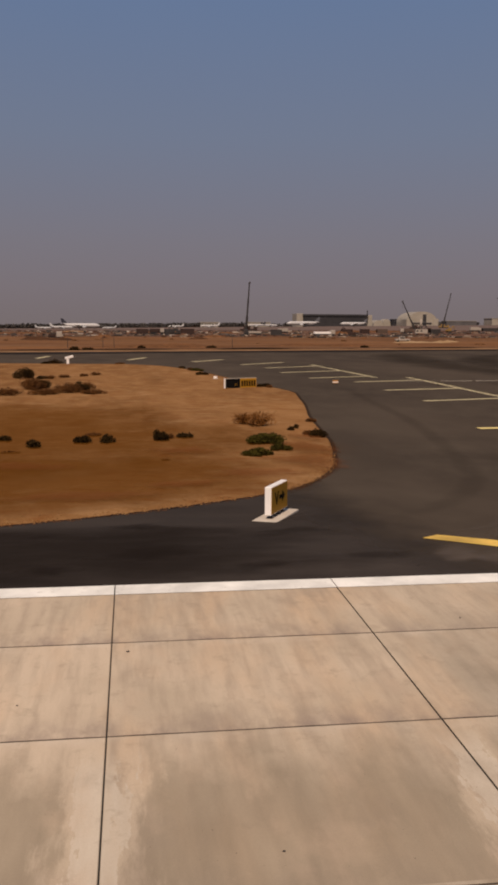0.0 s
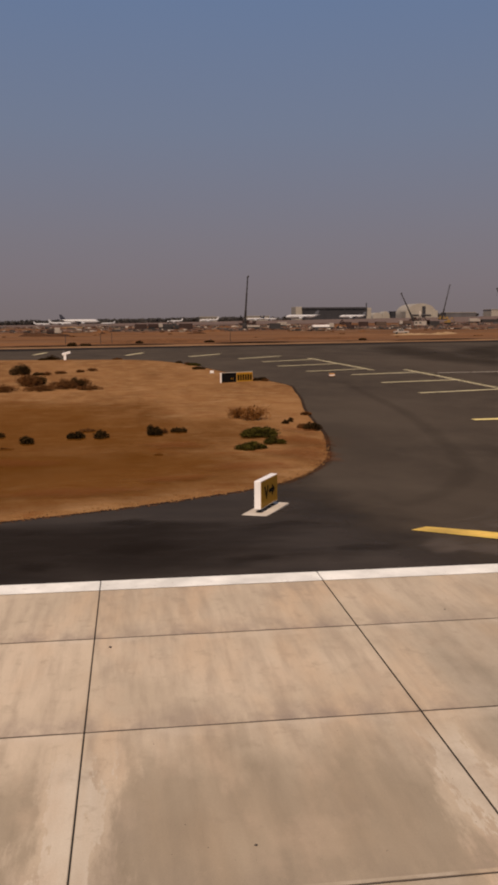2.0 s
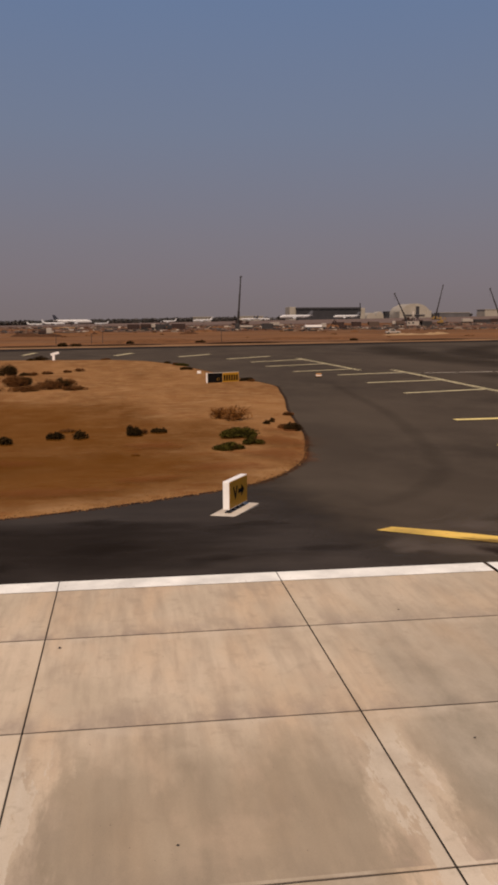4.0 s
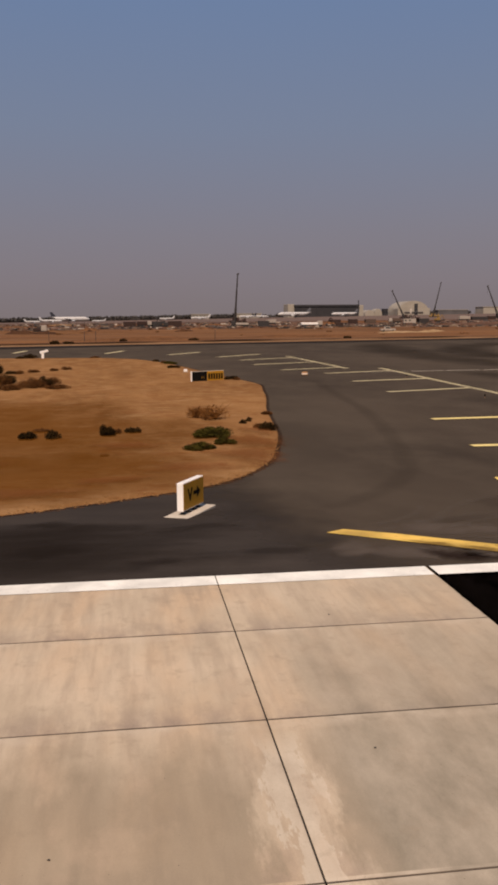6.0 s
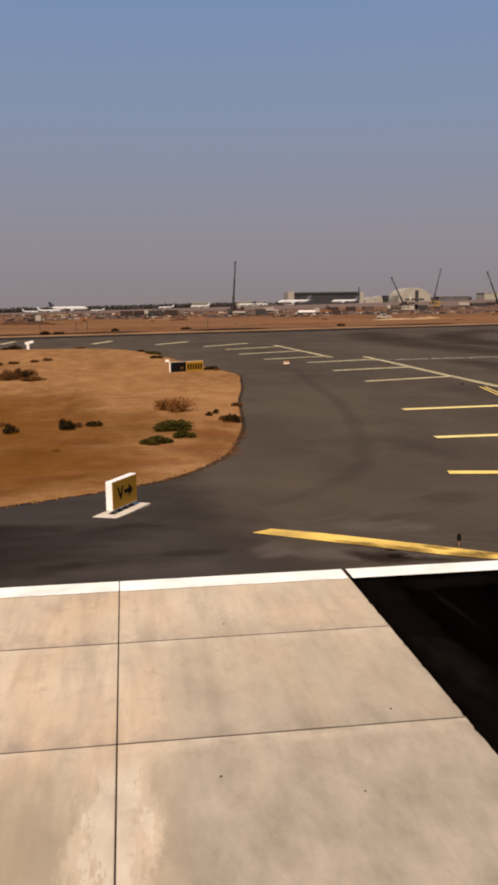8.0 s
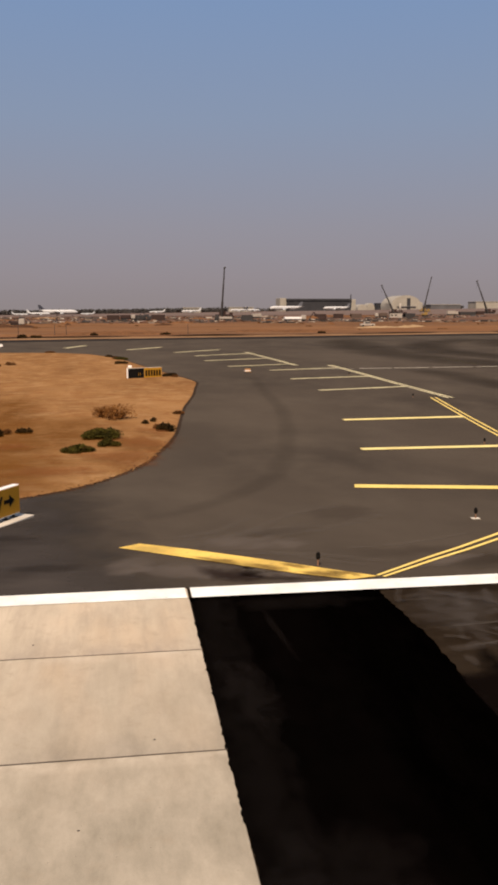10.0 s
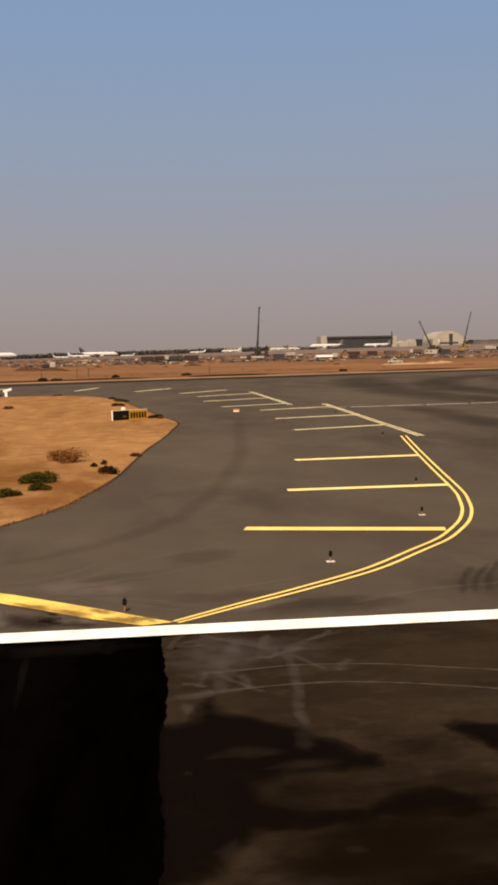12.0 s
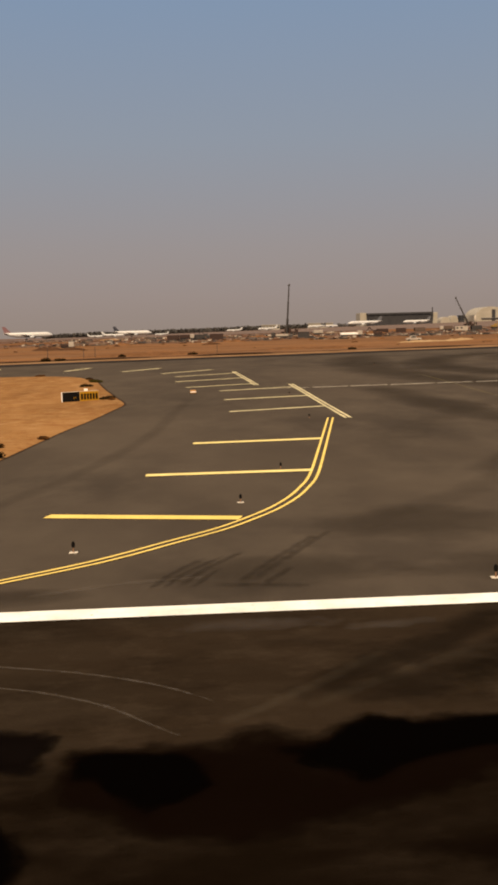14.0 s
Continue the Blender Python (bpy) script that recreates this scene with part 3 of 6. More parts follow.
grid_mesh("far_apron", tx, ty, land(tx, ty) + 0.22, APRON_GREY, "hazy grey paved apron behind the building site", "apron")

# runway asphalt on this side of the white line
rx, ry = np.meshgrid(steps((-420, 14, 20), (14, 60, 2), (60, 620, 20)), np.linspace(-110, 0, 40))
grid_mesh("runway", rx, ry, land(rx, ry) - 0.05 * (rx < 14.3), RUNWAY, "old brown-black runway asphalt with rubber marks", "runway")


def strip(name, line, width, material, label, lift, step=0.8, category="marking", ragged=0.0, kind="structure", parent=None, plateau=1.6, rows=5, close=0.12):
    """A band of paint or dirt along a line on the ground."""
    pts = [Vector(p) for p in line]
    fine = [pts[0]]
    for a, b in zip(pts, pts[1:]):
        n = max(1, int((b - a).length / step))
        fine.extend(a.lerp(b, k / n) for k in range(1, n + 1))
    cover, co, faces = [], [], []
    for i, p in enumerate(fine):
        d = (fine[min(i + 1, len(fine) - 1)] - fine[max(i - 1, 0)]).normalized()
        side = Vector((-d.y, d.x))
        w = width(i / (len(fine) - 1)) if callable(width) else width
        for k in range(rows):
            s = k / (rows - 1) - 0.5
            q = p + side * w * s
            if ragged and k in (0, rows - 1):
                q += side * ragged * hashed(q.x * 3, q.y * 3, 0.6)
            co.append((q.x, q.y, land1(q.x, q.y) + lift))
            ends = min(1, min(i, len(fine) - 1 - i) / max(1, close * len(fine)))
            cover.append((1 - abs(2 * s) ** plateau) * (0.25 + 0.75 * ends))
    for i in range(len(fine) - 1):
        for k in range(rows - 1):
            a = i * rows + k
            faces.append((a, a + rows, a + rows + 1, a + 1))
    ob = pieces(name, co, faces, material, parent, label)
    at = ob.data.attributes.new("cover", "FLOAT", "POINT")
    at.data.foreach_set("value", cover)
    if parent is None:
        tagged(ob, "", category, "", kind)
    return ob


def patch(name, x, y, w, d, material, label, lift, turn=0.0, seed=0, wild=0.35, category="stain", base=land1):
    """An irregular patch of dirt or dust on the ground."""
    rings, seg = 7, 40
    co, cover, faces = [(x, y, base(x, y) + lift)], [1.0], []
    c, s = math.cos(radians(turn)), math.sin(radians(turn))
    for r in range(1, rings + 1):
        for i in range(seg):
            a = 2 * math.pi * i / seg
            k = r / rings * (1 + 0.8 * wild * noise.noise((math.cos(a) * 1.6 + seed, math.sin(a) * 1.6, seed * 0.7)) + wild * 0.2 * noise.noise((math.cos(a) * 5 + seed, math.sin(a) * 5, 2.0)))
            u, v = math.cos(a) * k * w / 2, math.sin(a) * k * d / 2
            px, py = x + u * c - v * s, y + u * s + v * c
            co.append((px, py, base(px, py) + lift))
            cover.append(1 - (r / rings) ** 2)
    for i in range(seg):
        faces.append((0, 1 + i, 1 + (i + 1) % seg))
    for r in range(rings - 1):
        for i in range(seg):
            a, b = 1 + r * seg + i, 1 + r * seg + (i + 1) % seg
            faces.append((a, a + seg, b + seg, b))
    ob = pieces(name, co, faces, material, None, label)
    at = ob.data.attributes.new("cover", "FLOAT", "POINT")
    at.data.foreach_set("value", cover)
    return tagged(ob, "", category, "", "structure")


# darker shoulder tarmac left of the old seam
ys = steps((0, 24, 0.8), (24, 25, 0.5))
sx, sy = np.meshgrid(np.linspace(0, 1, 30), ys)
seam = np.interp(sy, (0, 4.1, 8, 14, 25), (10.1, 8.65, 8.0, 7.2, 6.4)) + np.array([[0.06 * hashed(1.0, y, 0.7) for y in r] for r in sy])
px = -420 + (seam + 1.2 + 420) * (1 - (1 - sx) ** 4)
shoulder = grid_mesh("shoulder", px, sy, land(px, sy) + 0.006, SHOULDER, "darker patched shoulder tarmac", "shoulder")
at = shoulder.data.attributes.new("cover", "FLOAT", "POINT")
at.data.foreach_set("value", np.clip((seam + 1.2 - px) / 4.5, 0, 1).ravel())


# ---- the sand island ----
EDGE_Y = (2.0, 4.4, 6.0, 7.35, 8.0, 8.85, 10.1, 11.45, 12.5, 13.7, 16.5, 20.4, 26.7, 30.4, 35.8, 43.2, 52, 58.3, 63.3, 66.2, 72.3, 83, 90, 97.2, 105, 110.5, 114.2, 116.3, 117.6, 118.6)
EDGE_X = (-60, -14, -7.2, -3.55, -1.95, -.2, 1.66, 3.74, 5.15, 6.6, 8.3, 9.88, 11.2, 11.85, 12.4, 13.2, 14.6, 15.3, 15.95, 15.5, 14.1, 11.9, 10.6, 9.3, 7.0, 4.6, -.2, -9, -26, -60)


dense = np.arange(2.0, 118.7, 0.1)
smooth_x = np.convolve(np.pad(np.interp(dense, EDGE_Y, EDGE_X), 16, mode="edge"), np.ones(33) / 33, mode="valid")
slope = np.gradient(smooth_x, 0.1)


def island(x, y):
    """Metres inside the island's rim, and the sand's height over the tarmac."""
    d = (np.interp(y, dense, smooth_x) - x) / math.sqrt(1 + float(np.interp(y, dense, slope)) ** 2)
    d = min(d, y - 1.9, (118.7 - y))
    rise = 0.085 * min(1, max(0, d / 0.7)) ** 0.7 + 0.10 * min(1, max(0, (d - 0.5) / 9))
    lump = 0.035 * hashed(x, y, 1.7) + 0.05 * hashed(x, y + 40, 5.5) + 0.012 * hashed(x, y, 0.45)
    return d, rise - 0.02 + lump * min(1, max(0, d / 0.8))


def sand_top(x, y):
    return land1(x, y) + island(x, y)[1]


rows = steps((2.0, 34, 0.3), (34, 118.6, 0.9))
cols = 1 - (1 - np.linspace(0, 1, 120)) ** 2.2
sx, sy = np.meshgrid(cols, rows)
rim = np.interp(sy, dense, smooth_x) + np.array([[0.12 * hashed(1, y, 2.2) + 0.035 * hashed(5, y, 0.7)] for y in rows])
px = -60 + (rim + 60) * sx
pz = np.array([[sand_top(x, y) for x, y in zip(a, b)] for a, b in zip(px, sy)])
grid_mesh("sand_island", px, sy, pz, SAND, "bare orange sand island with a crumbling edge", "sand")

# ---- markings ----
JOINT_X = (-25.0, -20.0, -15.0, -10.0, -5.0, 0.0, 5.0, 10.12)
cuts = [-300, -25.0, -20.0, -15.0, -10.0, -5.0, 0.0, 5.0, 10.12, 45, 90, 300]
for i, (a, b) in enumerate(zip(cuts, cuts[1:])):
    strip("edge_stripe", [(a + (0.06 if a == 10.12 else 0.012), -0.36), (b - (0.05 if b == 10.12 else 0.012), -0.36)], 0.72, WHITE_LINE, "broad white runway edge stripe", 0.017, step=1.0, ragged=0.012)

YB = [(8.58, 4.05), (9.15, 4.45), (10.4, 3.62), (13.0, 1.6), (14.66, 0.24), (13.95, 0.06), (12.7, 0.86), (10.27, 2.72)]
bm = bmesh.new()
vs = [bm.verts.new((x, y, land1(x, y) + 0.024)) for x, y in YB]
for a, b, c, d in ((0, 1, 2, 7), (7, 2, 3, 6), (6, 3, 4, 5)):
    bm.faces.new((vs[a], vs[b], vs[c], vs[d]))
bmesh.ops.recalc_face_normals(bm, faces=bm.faces)
bmesh.ops.subdivide_edges(bm, edges=list(bm.edges), cuts=6, use_grid_fill=True)
for v in bm.verts:
    v.co.z = land1(v.co.x, v.co.y) + 0.024
tagged(part("yellow_bar", bm, BAR_YELLOW, None, "thick yellow paint bar running into the white stripe"), "", "marking", "", "structure")

CURVE = [(14.72, 0.25), (16.3, 1.5), (18.1, 2.85), (20.5, 4.9), (22.6, 7.45), (24.0, 9.25), (25.03, 11.0), (26.1, 13.1), (27.1, 15.7), (27.85, 18.3), (28.35, 20.3), (28.95, 23.5), (30.0, 29.8), (31.05, 36.1), (32.93, 47.3)]


def smooth_line(pts, n=8):
    """Catmull-Rom through the points."""
    out, p = [], [Vector(q) for q in pts]
    for i in range(len(p) - 1):
        a, b, c, d = p[max(i - 1, 0)], p[i], p[i + 1], p[min(i + 2, len(p) - 1)]
        for k in range(n):
            t = k / n
            out.append(0.5 * (2 * b + (c - a) * t + (2 * a - 5 * b + 4 * c - d) * t * t + (3 * b - a - 3 * c + d) * t ** 3))
    return out + [p[-1]]


def offset(line, d, start=1.0):
    """A line beside the line, closer to it over its first stretch."""
    out = []
    for i, p in enumerate(line):
        t = (line[min(i + 1, len(line) - 1)] - line[max(i - 1, 0)]).normalized()
        out.append(p + Vector((-t.y, t.x)) * d * min(1, start + (1 - start) * i / 28))
    return out


curve = smooth_line(CURVE)
for side in (-0.19, 0.19):
    strip("edge_line", offset(curve, side, 0.45), lambda u: 0.138 * min(1, 0.68 + 1.5 * u), YELLOW, "double yellow taxiway edge line", 0.022, step=0.6)
for a, b, mat in (((34.25, 47.0), (33.2, 83.5), PALE_YELLOW), ((29.25, 83.4), (27.4, 113.0), PALE_YELLOW)):
    for side in (-0.19, 0.19):
        strip("edge_line", offset([Vector(a), Vector(b)], side), 0.22, mat, "faded double yellow taxiway edge line", 0.012)
strip("edge_line", [(50.2, 55.0), (50.6, 74.0), (51.0, 97.0)], 0.4, FAINT, "faint faded yellow line on the tarmac", 0.011)
BARS = ((17.5, 13.05, 24.75, 11.25, YELLOW, 0.75), (20.52, 23.1, 28.7, 23.05, CREAM_YELLOW, 0.72), (22.65, 35.05, 30.75, 35.5, CREAM_YELLOW, 0.75),
        (25.4, 54.15, 33.8, 56.5, PALE_YELLOW, 0.62), (25.2, 65.4, 33.6, 67.3, PALE_YELLOW, 0.62), (24.85, 76.0, 33.2, 78.8, PALE_YELLOW, 0.62),
        (21.1, 82.5, 29.0, 85.7, PALE_YELLOW, 0.62), (19.5, 93.2, 28.2, 97.2, PALE_YELLOW, 0.7), (19.1, 103.9, 27.2, 108.8, PALE_YELLOW, 0.7), (16.9, 113.0, 24.3, 120.2, PALE_YELLOW, 0.85),
        (10.1, 121.9, 15.7, 130.0, PALE_YELLOW, 0.9), (0.1, 128.6, 3.0, 138.2, PALE_YELLOW, 0.85), (-15.2, 134.0, -14.0, 144.0, PALE_YELLOW, 0.8))
for x0, y0, x1, y1, mat, w in BARS:
    strip("shoulder_bar", [(x0, y0), (x1, y1)], w, mat, "yellow shoulder bar painted across the taxiway's side", 0.026, step=1.0)
x = 29.5
while x < 130:
    n = 2.6 + 3.0 * random.random()
    strip("dash", [(x, 77.2 + 0.06 * (x - 33)), (x + n, 77.2 + 0.06 * (x + n - 33))], 0.4 if x > 34 else 0.18, OLD_WHITE, "worn white dash on the tarmac", 0.011)
    x += n + 0.25 + 0.3 * random.random()

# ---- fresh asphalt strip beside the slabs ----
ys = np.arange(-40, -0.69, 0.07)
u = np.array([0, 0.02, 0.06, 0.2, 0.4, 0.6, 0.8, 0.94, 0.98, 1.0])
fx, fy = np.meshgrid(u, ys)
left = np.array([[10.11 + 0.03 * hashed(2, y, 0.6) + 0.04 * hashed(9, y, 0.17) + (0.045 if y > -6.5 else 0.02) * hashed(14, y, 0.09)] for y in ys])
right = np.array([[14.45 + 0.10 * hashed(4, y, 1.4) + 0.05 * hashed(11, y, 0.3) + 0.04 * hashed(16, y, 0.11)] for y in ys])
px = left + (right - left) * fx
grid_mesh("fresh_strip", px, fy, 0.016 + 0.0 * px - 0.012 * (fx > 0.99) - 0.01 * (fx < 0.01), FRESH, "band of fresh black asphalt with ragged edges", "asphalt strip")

# ---- dirt on the paving ----
strip("rubber_band", [(14.5, -25.3), (40, -25.3), (200, -25.3)], 40, RUBBER_FILM, "broad film of tyre rubber along the runway", 0.0035, step=1.0, category="rubber film", plateau=7.0, rows=61, close=0.008)
lift = 0.0045
RUB = "black rubber deposit on the runway"
for i, (x, y, w, d, turn) in enumerate((
        (33.0, -6.8, 4.0, 2.6, 0), (28.6, -10.4, 5.0, 1.6, 3),
        (18.6, -11.4, 5.0, 2.0, 0), (23.5, -12.0, 6.0, 2.0, 0), (35.5, -7.5, 5.0, 3.0, 0))):
    lift += 0.0006
    patch("rubber_deposit", x, y, w, d, RUBBER, RUB, lift, turn, seed=i * 3.1, wild=0.5)
for i, (line, w) in enumerate((([(14.5, -3.35), (15.9, -3.17), (17.1, -3.04), (18.65, -3.2), (19.8, -3.55), (20.9, -3.88), (22.1, -4.4), (23.0, -4.96), (23.75, -5.6)], 0.12),
                ([(14.5, -4.45), (15.7, -4.2), (16.9, -4.06), (18.1, -4.12), (19.6, -4.5), (20.7, -4.9), (21.8, -5.55), (22.6, -6.33), (23.2, -6.9)], 0.12),
                ([(15.25, -0.78), (15.9, -1.4), (17.0, -2.3)], 0.2), ([(18.5, -1.05), (17.7, -1.4), (16.95, -2.2)], 0.22), ([(16.9, -2.1), (17.0, -2.9), (16.95, -4.2), (16.8, -5.3), (16.85, -6.1)], 0.24),
                ([(16.0, -1.1), (15.9, -2.0), (15.6, -2.9), (15.5, -4.5)], 0.34), ([(15.5, -3.4), (16.35, -4.5)], 0.14), ([(17.0, -2.3), (17.7, -3.5)], 0.15), ([(14.6, -1.4), (15.5, -1.2), (16.2, -1.5), (16.9, -2.2)], 0.3),
                ([(14.75, -6.6), (14.8, -7.6), (14.82, -8.6)], 0.11), ([(23.6, -6.5), (24.4, -6.0), (25.4, -5.1), (27.3, -3.3)], 0.32), ([(25.2, -6.0), (26.6, -5.0), (29.3, -3.3)], 0.36),
                ([(15.0, -1.83), (15.5, -2.67), (15.6, -3.5)], 0.35), ([(14.6, -4.5), (15.3, -4.3), (16.0, -4.2)], 0.3))):
    lift += 0.0005
    strip("scuff", smooth_line(line, 5), w if i < 2 else w * 1.5, ARC if i < 2 else FAINT_ARC if i in (9, 10, 11) else SCUFF, "pale curved scuff on the runway asphalt", lift, step=0.25, category="scuff")
lift = 0.0045
for line, w in (([(22.0, 70.0), (21.2, 60.0), (20.5, 51.0), (19.9, 42.0), (18.7, 33.5), (17.4, 26.5), (16.3, 21.3), (15.1, 16.8), (13.9, 14.1), (12.2, 11.0), (10.2, 8.6), (8.5, 7.7)], 1.0),
                ([(33, 30), (45, 52), (62, 70)], 3.2), ([(28, 9), (36, 18), (43, 32)], 1.6)):
    lift += 0.0005
    strip("tyre_track", smooth_line(line, 6), w * 1.5, TYRE, "dark curved tyre track on the tarmac", lift, step=0.5, category="tyre track")
for line, w in (([(58, 168), (50, 140), (47.5, 112), (50, 92), (57, 74), (68, 58)], 15), ([(84, 160), (66, 140), (58, 118), (60, 98), (72, 80)], 13),
                ([(110, 168), (86, 150), (76, 128), (84, 108)], 16), ([(41.5, 76), (43.0, 60), (45.0, 46), (50, 30)], 8.0), ([(36, 20), (52, 40), (80, 55)], 4.0)):
    lift += 0.0006
    strip("dark_track", smooth_line(line, 8), w, TRACK, "broad dark curved tyre track on the tarmac", lift, step=2.0, category="tyre track", rows=9)
for i, (x, y, w, d, turn) in enumerate(((25.5, 2.8, 8.0, 4.6, 8), (33.5, 2.8, 11.0, 4.4, 4), (31.0, 9.5, 10.0, 8.0, 30), (18.6, 1.2, 5.0, 2.3, 8), (42.0, 6.5, 14.0, 10.0, 20))):
    lift += 0.0006
    patch("worn_paving", x, y, w, d, DARK_PAVE, "dark worn paving beside the white stripe", lift, turn, seed=33 + i * 2.1, wild=0.45)
for i, (x, y, w, d, turn) in enumerate(((13.2, 5.4, 3.6, 1.7, 20), (15.8, 7.9, 4.6, 2.6, 48), (16.2, 2.5, 4.6, 1.7, 3), (18.2, 1.5, 4.4, 2.0, 4), (11.0, 1.3, 2.6, 2.0, -30), (12.4, 0.5, 1.8, 0.8, -25))):
    patch("brown_blotch", x, y, w, d, BLOTCH, "purple-brown blotch on the worn tarmac", 0.0105 + 0.0004 * i, turn, seed=190 + i * 1.9, wild=0.6)
strip("bitumen_seal", [(-90, 4.0), (-40, 4.0), (-20, 3.9), (-5, 3.6), (3.0, 3.2), (7.0, 3.0)], 8.4, DAMP, "dark bitumen seal on the shoulder tarmac", 0.0100, step=0.8, category="seal", plateau=4.0, rows=13, close=0.06)
for i, (x, y, w, d, turn) in enumerate(((1.1, 3.2, 3.4, 1.8, 14), (0.6, 6.7, 2.2, 1.2, 10), (-1.6, 1.5, 1.5, 1.1, 0), (5.0, 5.6, 4.0, 1.4, 12), (6.8, 2.2, 3.4, 1.0, -4), (-6.5, 3.4, 4.0, 1.6, 5), (3.6, 1.5, 2.4, 0.9, 6))):
    patch("seal_smear", x, y, w, d, SMEAR, "dark bitumen smear on the shoulder tarmac", 0.0212 + 0.0004 * i, turn, seed=210 + i * 1.7, wild=0.6)
for line, w in (([(9.3, 3.0), (11.5, 5.0), (14.5, 6.2)], 1.2), ([(11, 1.0), (13.5, 1.6)], 0.5), ([(10.6, 4.4), (12.1, 5.2), (13.1, 6.6), (14.2, 8.0), (16.4, 9.5)], 0.45), ([(11.2, 4.0), (13.4, 4.9), (15.2, 6.0), (17.2, 7.6)], 0.5), ([(12.2, 3.2), (13.4, 2.2), (14.1, 1.65), (15.0, 1.1)], 0.3), ([(9.6, 4.6), (11.6, 5.9), (12.7, 7.9)], 0.4),
                ([(14.6, 3.0), (16.6, 3.4), (18.8, 4.4)], 0.25), ([(11.4, 2.9), (13.6, 2.5), (16.0, 1.0)], 0.4), ([(19.0, 1.2), (21.5, 2.2), (24.0, 2.6)], 0.35)):
    lift += 0.0005
    strip("dust", smooth_line(line, 5), w * 1.5, DUST_FILM, "thin pale dust drift on the tarmac", lift + 0.004, step=0.4, category="dust")

for i, (x, y, w, d, turn) in enumerate(((10.4, 1.3, 3.4, 2.0, -25), (12.4, 0.7, 2.2, 0.7, -25), (9.0, 2.2, 1.6, 2.8, -30), (12.4, 4.0, 4.2, 2.2, -20), (16.8, 1.4, 2.6, 0.9, 25))):
    lift += 0.0004
    patch("dust", x, y, w, d, DUST, "pale dusty patch beside the yellow bar", lift + 0.002, turn, seed=50 + i * 1.9, wild=0.4, category="dust")
for i, (x, y, w, d, turn) in enumerate(((11.1, 2.25, 1.8, 0.5, -37), (12.2, 1.45, 1.8, 0.6, -37), (12.9, 1.45, 1.3, 0.5, -38), (13.4, 0.6, 1.6, 0.7, -34), (14.0, 0.6, 1.0, 0.5, -38))):
    patch("bar_dirt", x, y, w, d, BAR_GRIME, "brown dirt worn into the yellow bar", 0.0262 + 0.0003 * i, turn, seed=170 + i * 1.3, wild=0.6)
patch("scorch_mark", 14.0, 0.42, 1.1, 0.34, SCORCH, "brown scorch mark at the end of the yellow bar", 0.018, -30, seed=4.4, wild=0.6)
for i, (x, w, m) in enumerate(((11.6, 3.0, ASPHALT_DUST), (10.5, 1.5, EDGE_DUST))):
    strip("dust_film", [(x, -0.74), (x, -6.0), (x - 0.1, -12.0), (x, -20.0), (x, -30.0)], w, m, "grey dust on the fresh asphalt", 0.0195 + 0.0004 * i, step=0.3, category="dust", close=0.01, rows=11)
for i, (x, y, w, d, turn) in enumerate(((12.3, -1.35, 4.4, 1.2, 2), (11.1, -10.6, 2.4, 2.6, 20), (10.75, -5.8, 1.2, 3.6, 4), (11.65, -2.9, 0.22, 3.8, 4))):
    patch("dust_film", x, y, w, d, EDGE_DUST, "grey dust on the fresh asphalt", 0.0214 + 0.0004 * i, turn, seed=120 + i * 1.9, wild=0.5, category="dust")
def blot(name, outline, material, label, lift, soft=0.45, cell=0.12, category="rubber deposit"):
    """A deposit with an outline of its own, thinning out over a short way to its rim."""
    pts = np.array(outline + outline[:1])
    u0, v0 = pts.min(0) - 0.1
    u1, v1 = pts.max(0) + 0.1
    bx, by = np.meshgrid(np.arange(u0, u1, cell), np.arange(v0, v1, cell))
    wx = bx + np.array([[0.10 * hashed(x, y, 0.6) for x, y in zip(a, b)] for a, b in zip(bx, by)])
    wy = by + np.array([[0.10 * hashed(x + 9, y, 0.6) for x, y in zip(a, b)] for a, b in zip(bx, by)])
    far, inside = np.full(bx.shape, 9.0), np.zeros(bx.shape, bool)
    for (ax, ay), (cx, cy) in zip(pts, pts[1:]):
        k = np.clip(((wx - ax) * (cx - ax) + (wy - ay) * (cy - ay)) / ((cx - ax) ** 2 + (cy - ay) ** 2), 0, 1)
        far = np.minimum(far, np.hypot(wx - ax - k * (cx - ax), wy - ay - k * (cy - ay)))
        if ay != cy:
            inside ^= ((ay > wy) != (cy > wy)) & (wx < (cx - ax) * (wy - ay) / (cy - ay) + ax)
    cover = np.clip(np.where(inside, far, 0) / soft, 0, 1)
    n = np.arange(bx.size).reshape(bx.shape)
    quads = np.stack([n[:-1, :-1], n[:-1, 1:], n[1:, 1:], n[1:, :-1]], -1).reshape(-1, 4)
    quads = quads[cover.ravel()[quads].max(1) > 0]
    used = np.unique(quads)
    co = np.stack([bx, by, land(bx, by) + lift], -1).reshape(-1, 3)[used]
    cover = cover.ravel()[used]
    ob = tagged(pieces(name, co.tolist(), np.searchsorted(used, quads).tolist(), material, None, label), "", category, "", "structure")
    at = ob.data.attributes.new("cover", "FLOAT", "POINT")
    at.data.foreach_set("value", cover.ravel())
    return ob


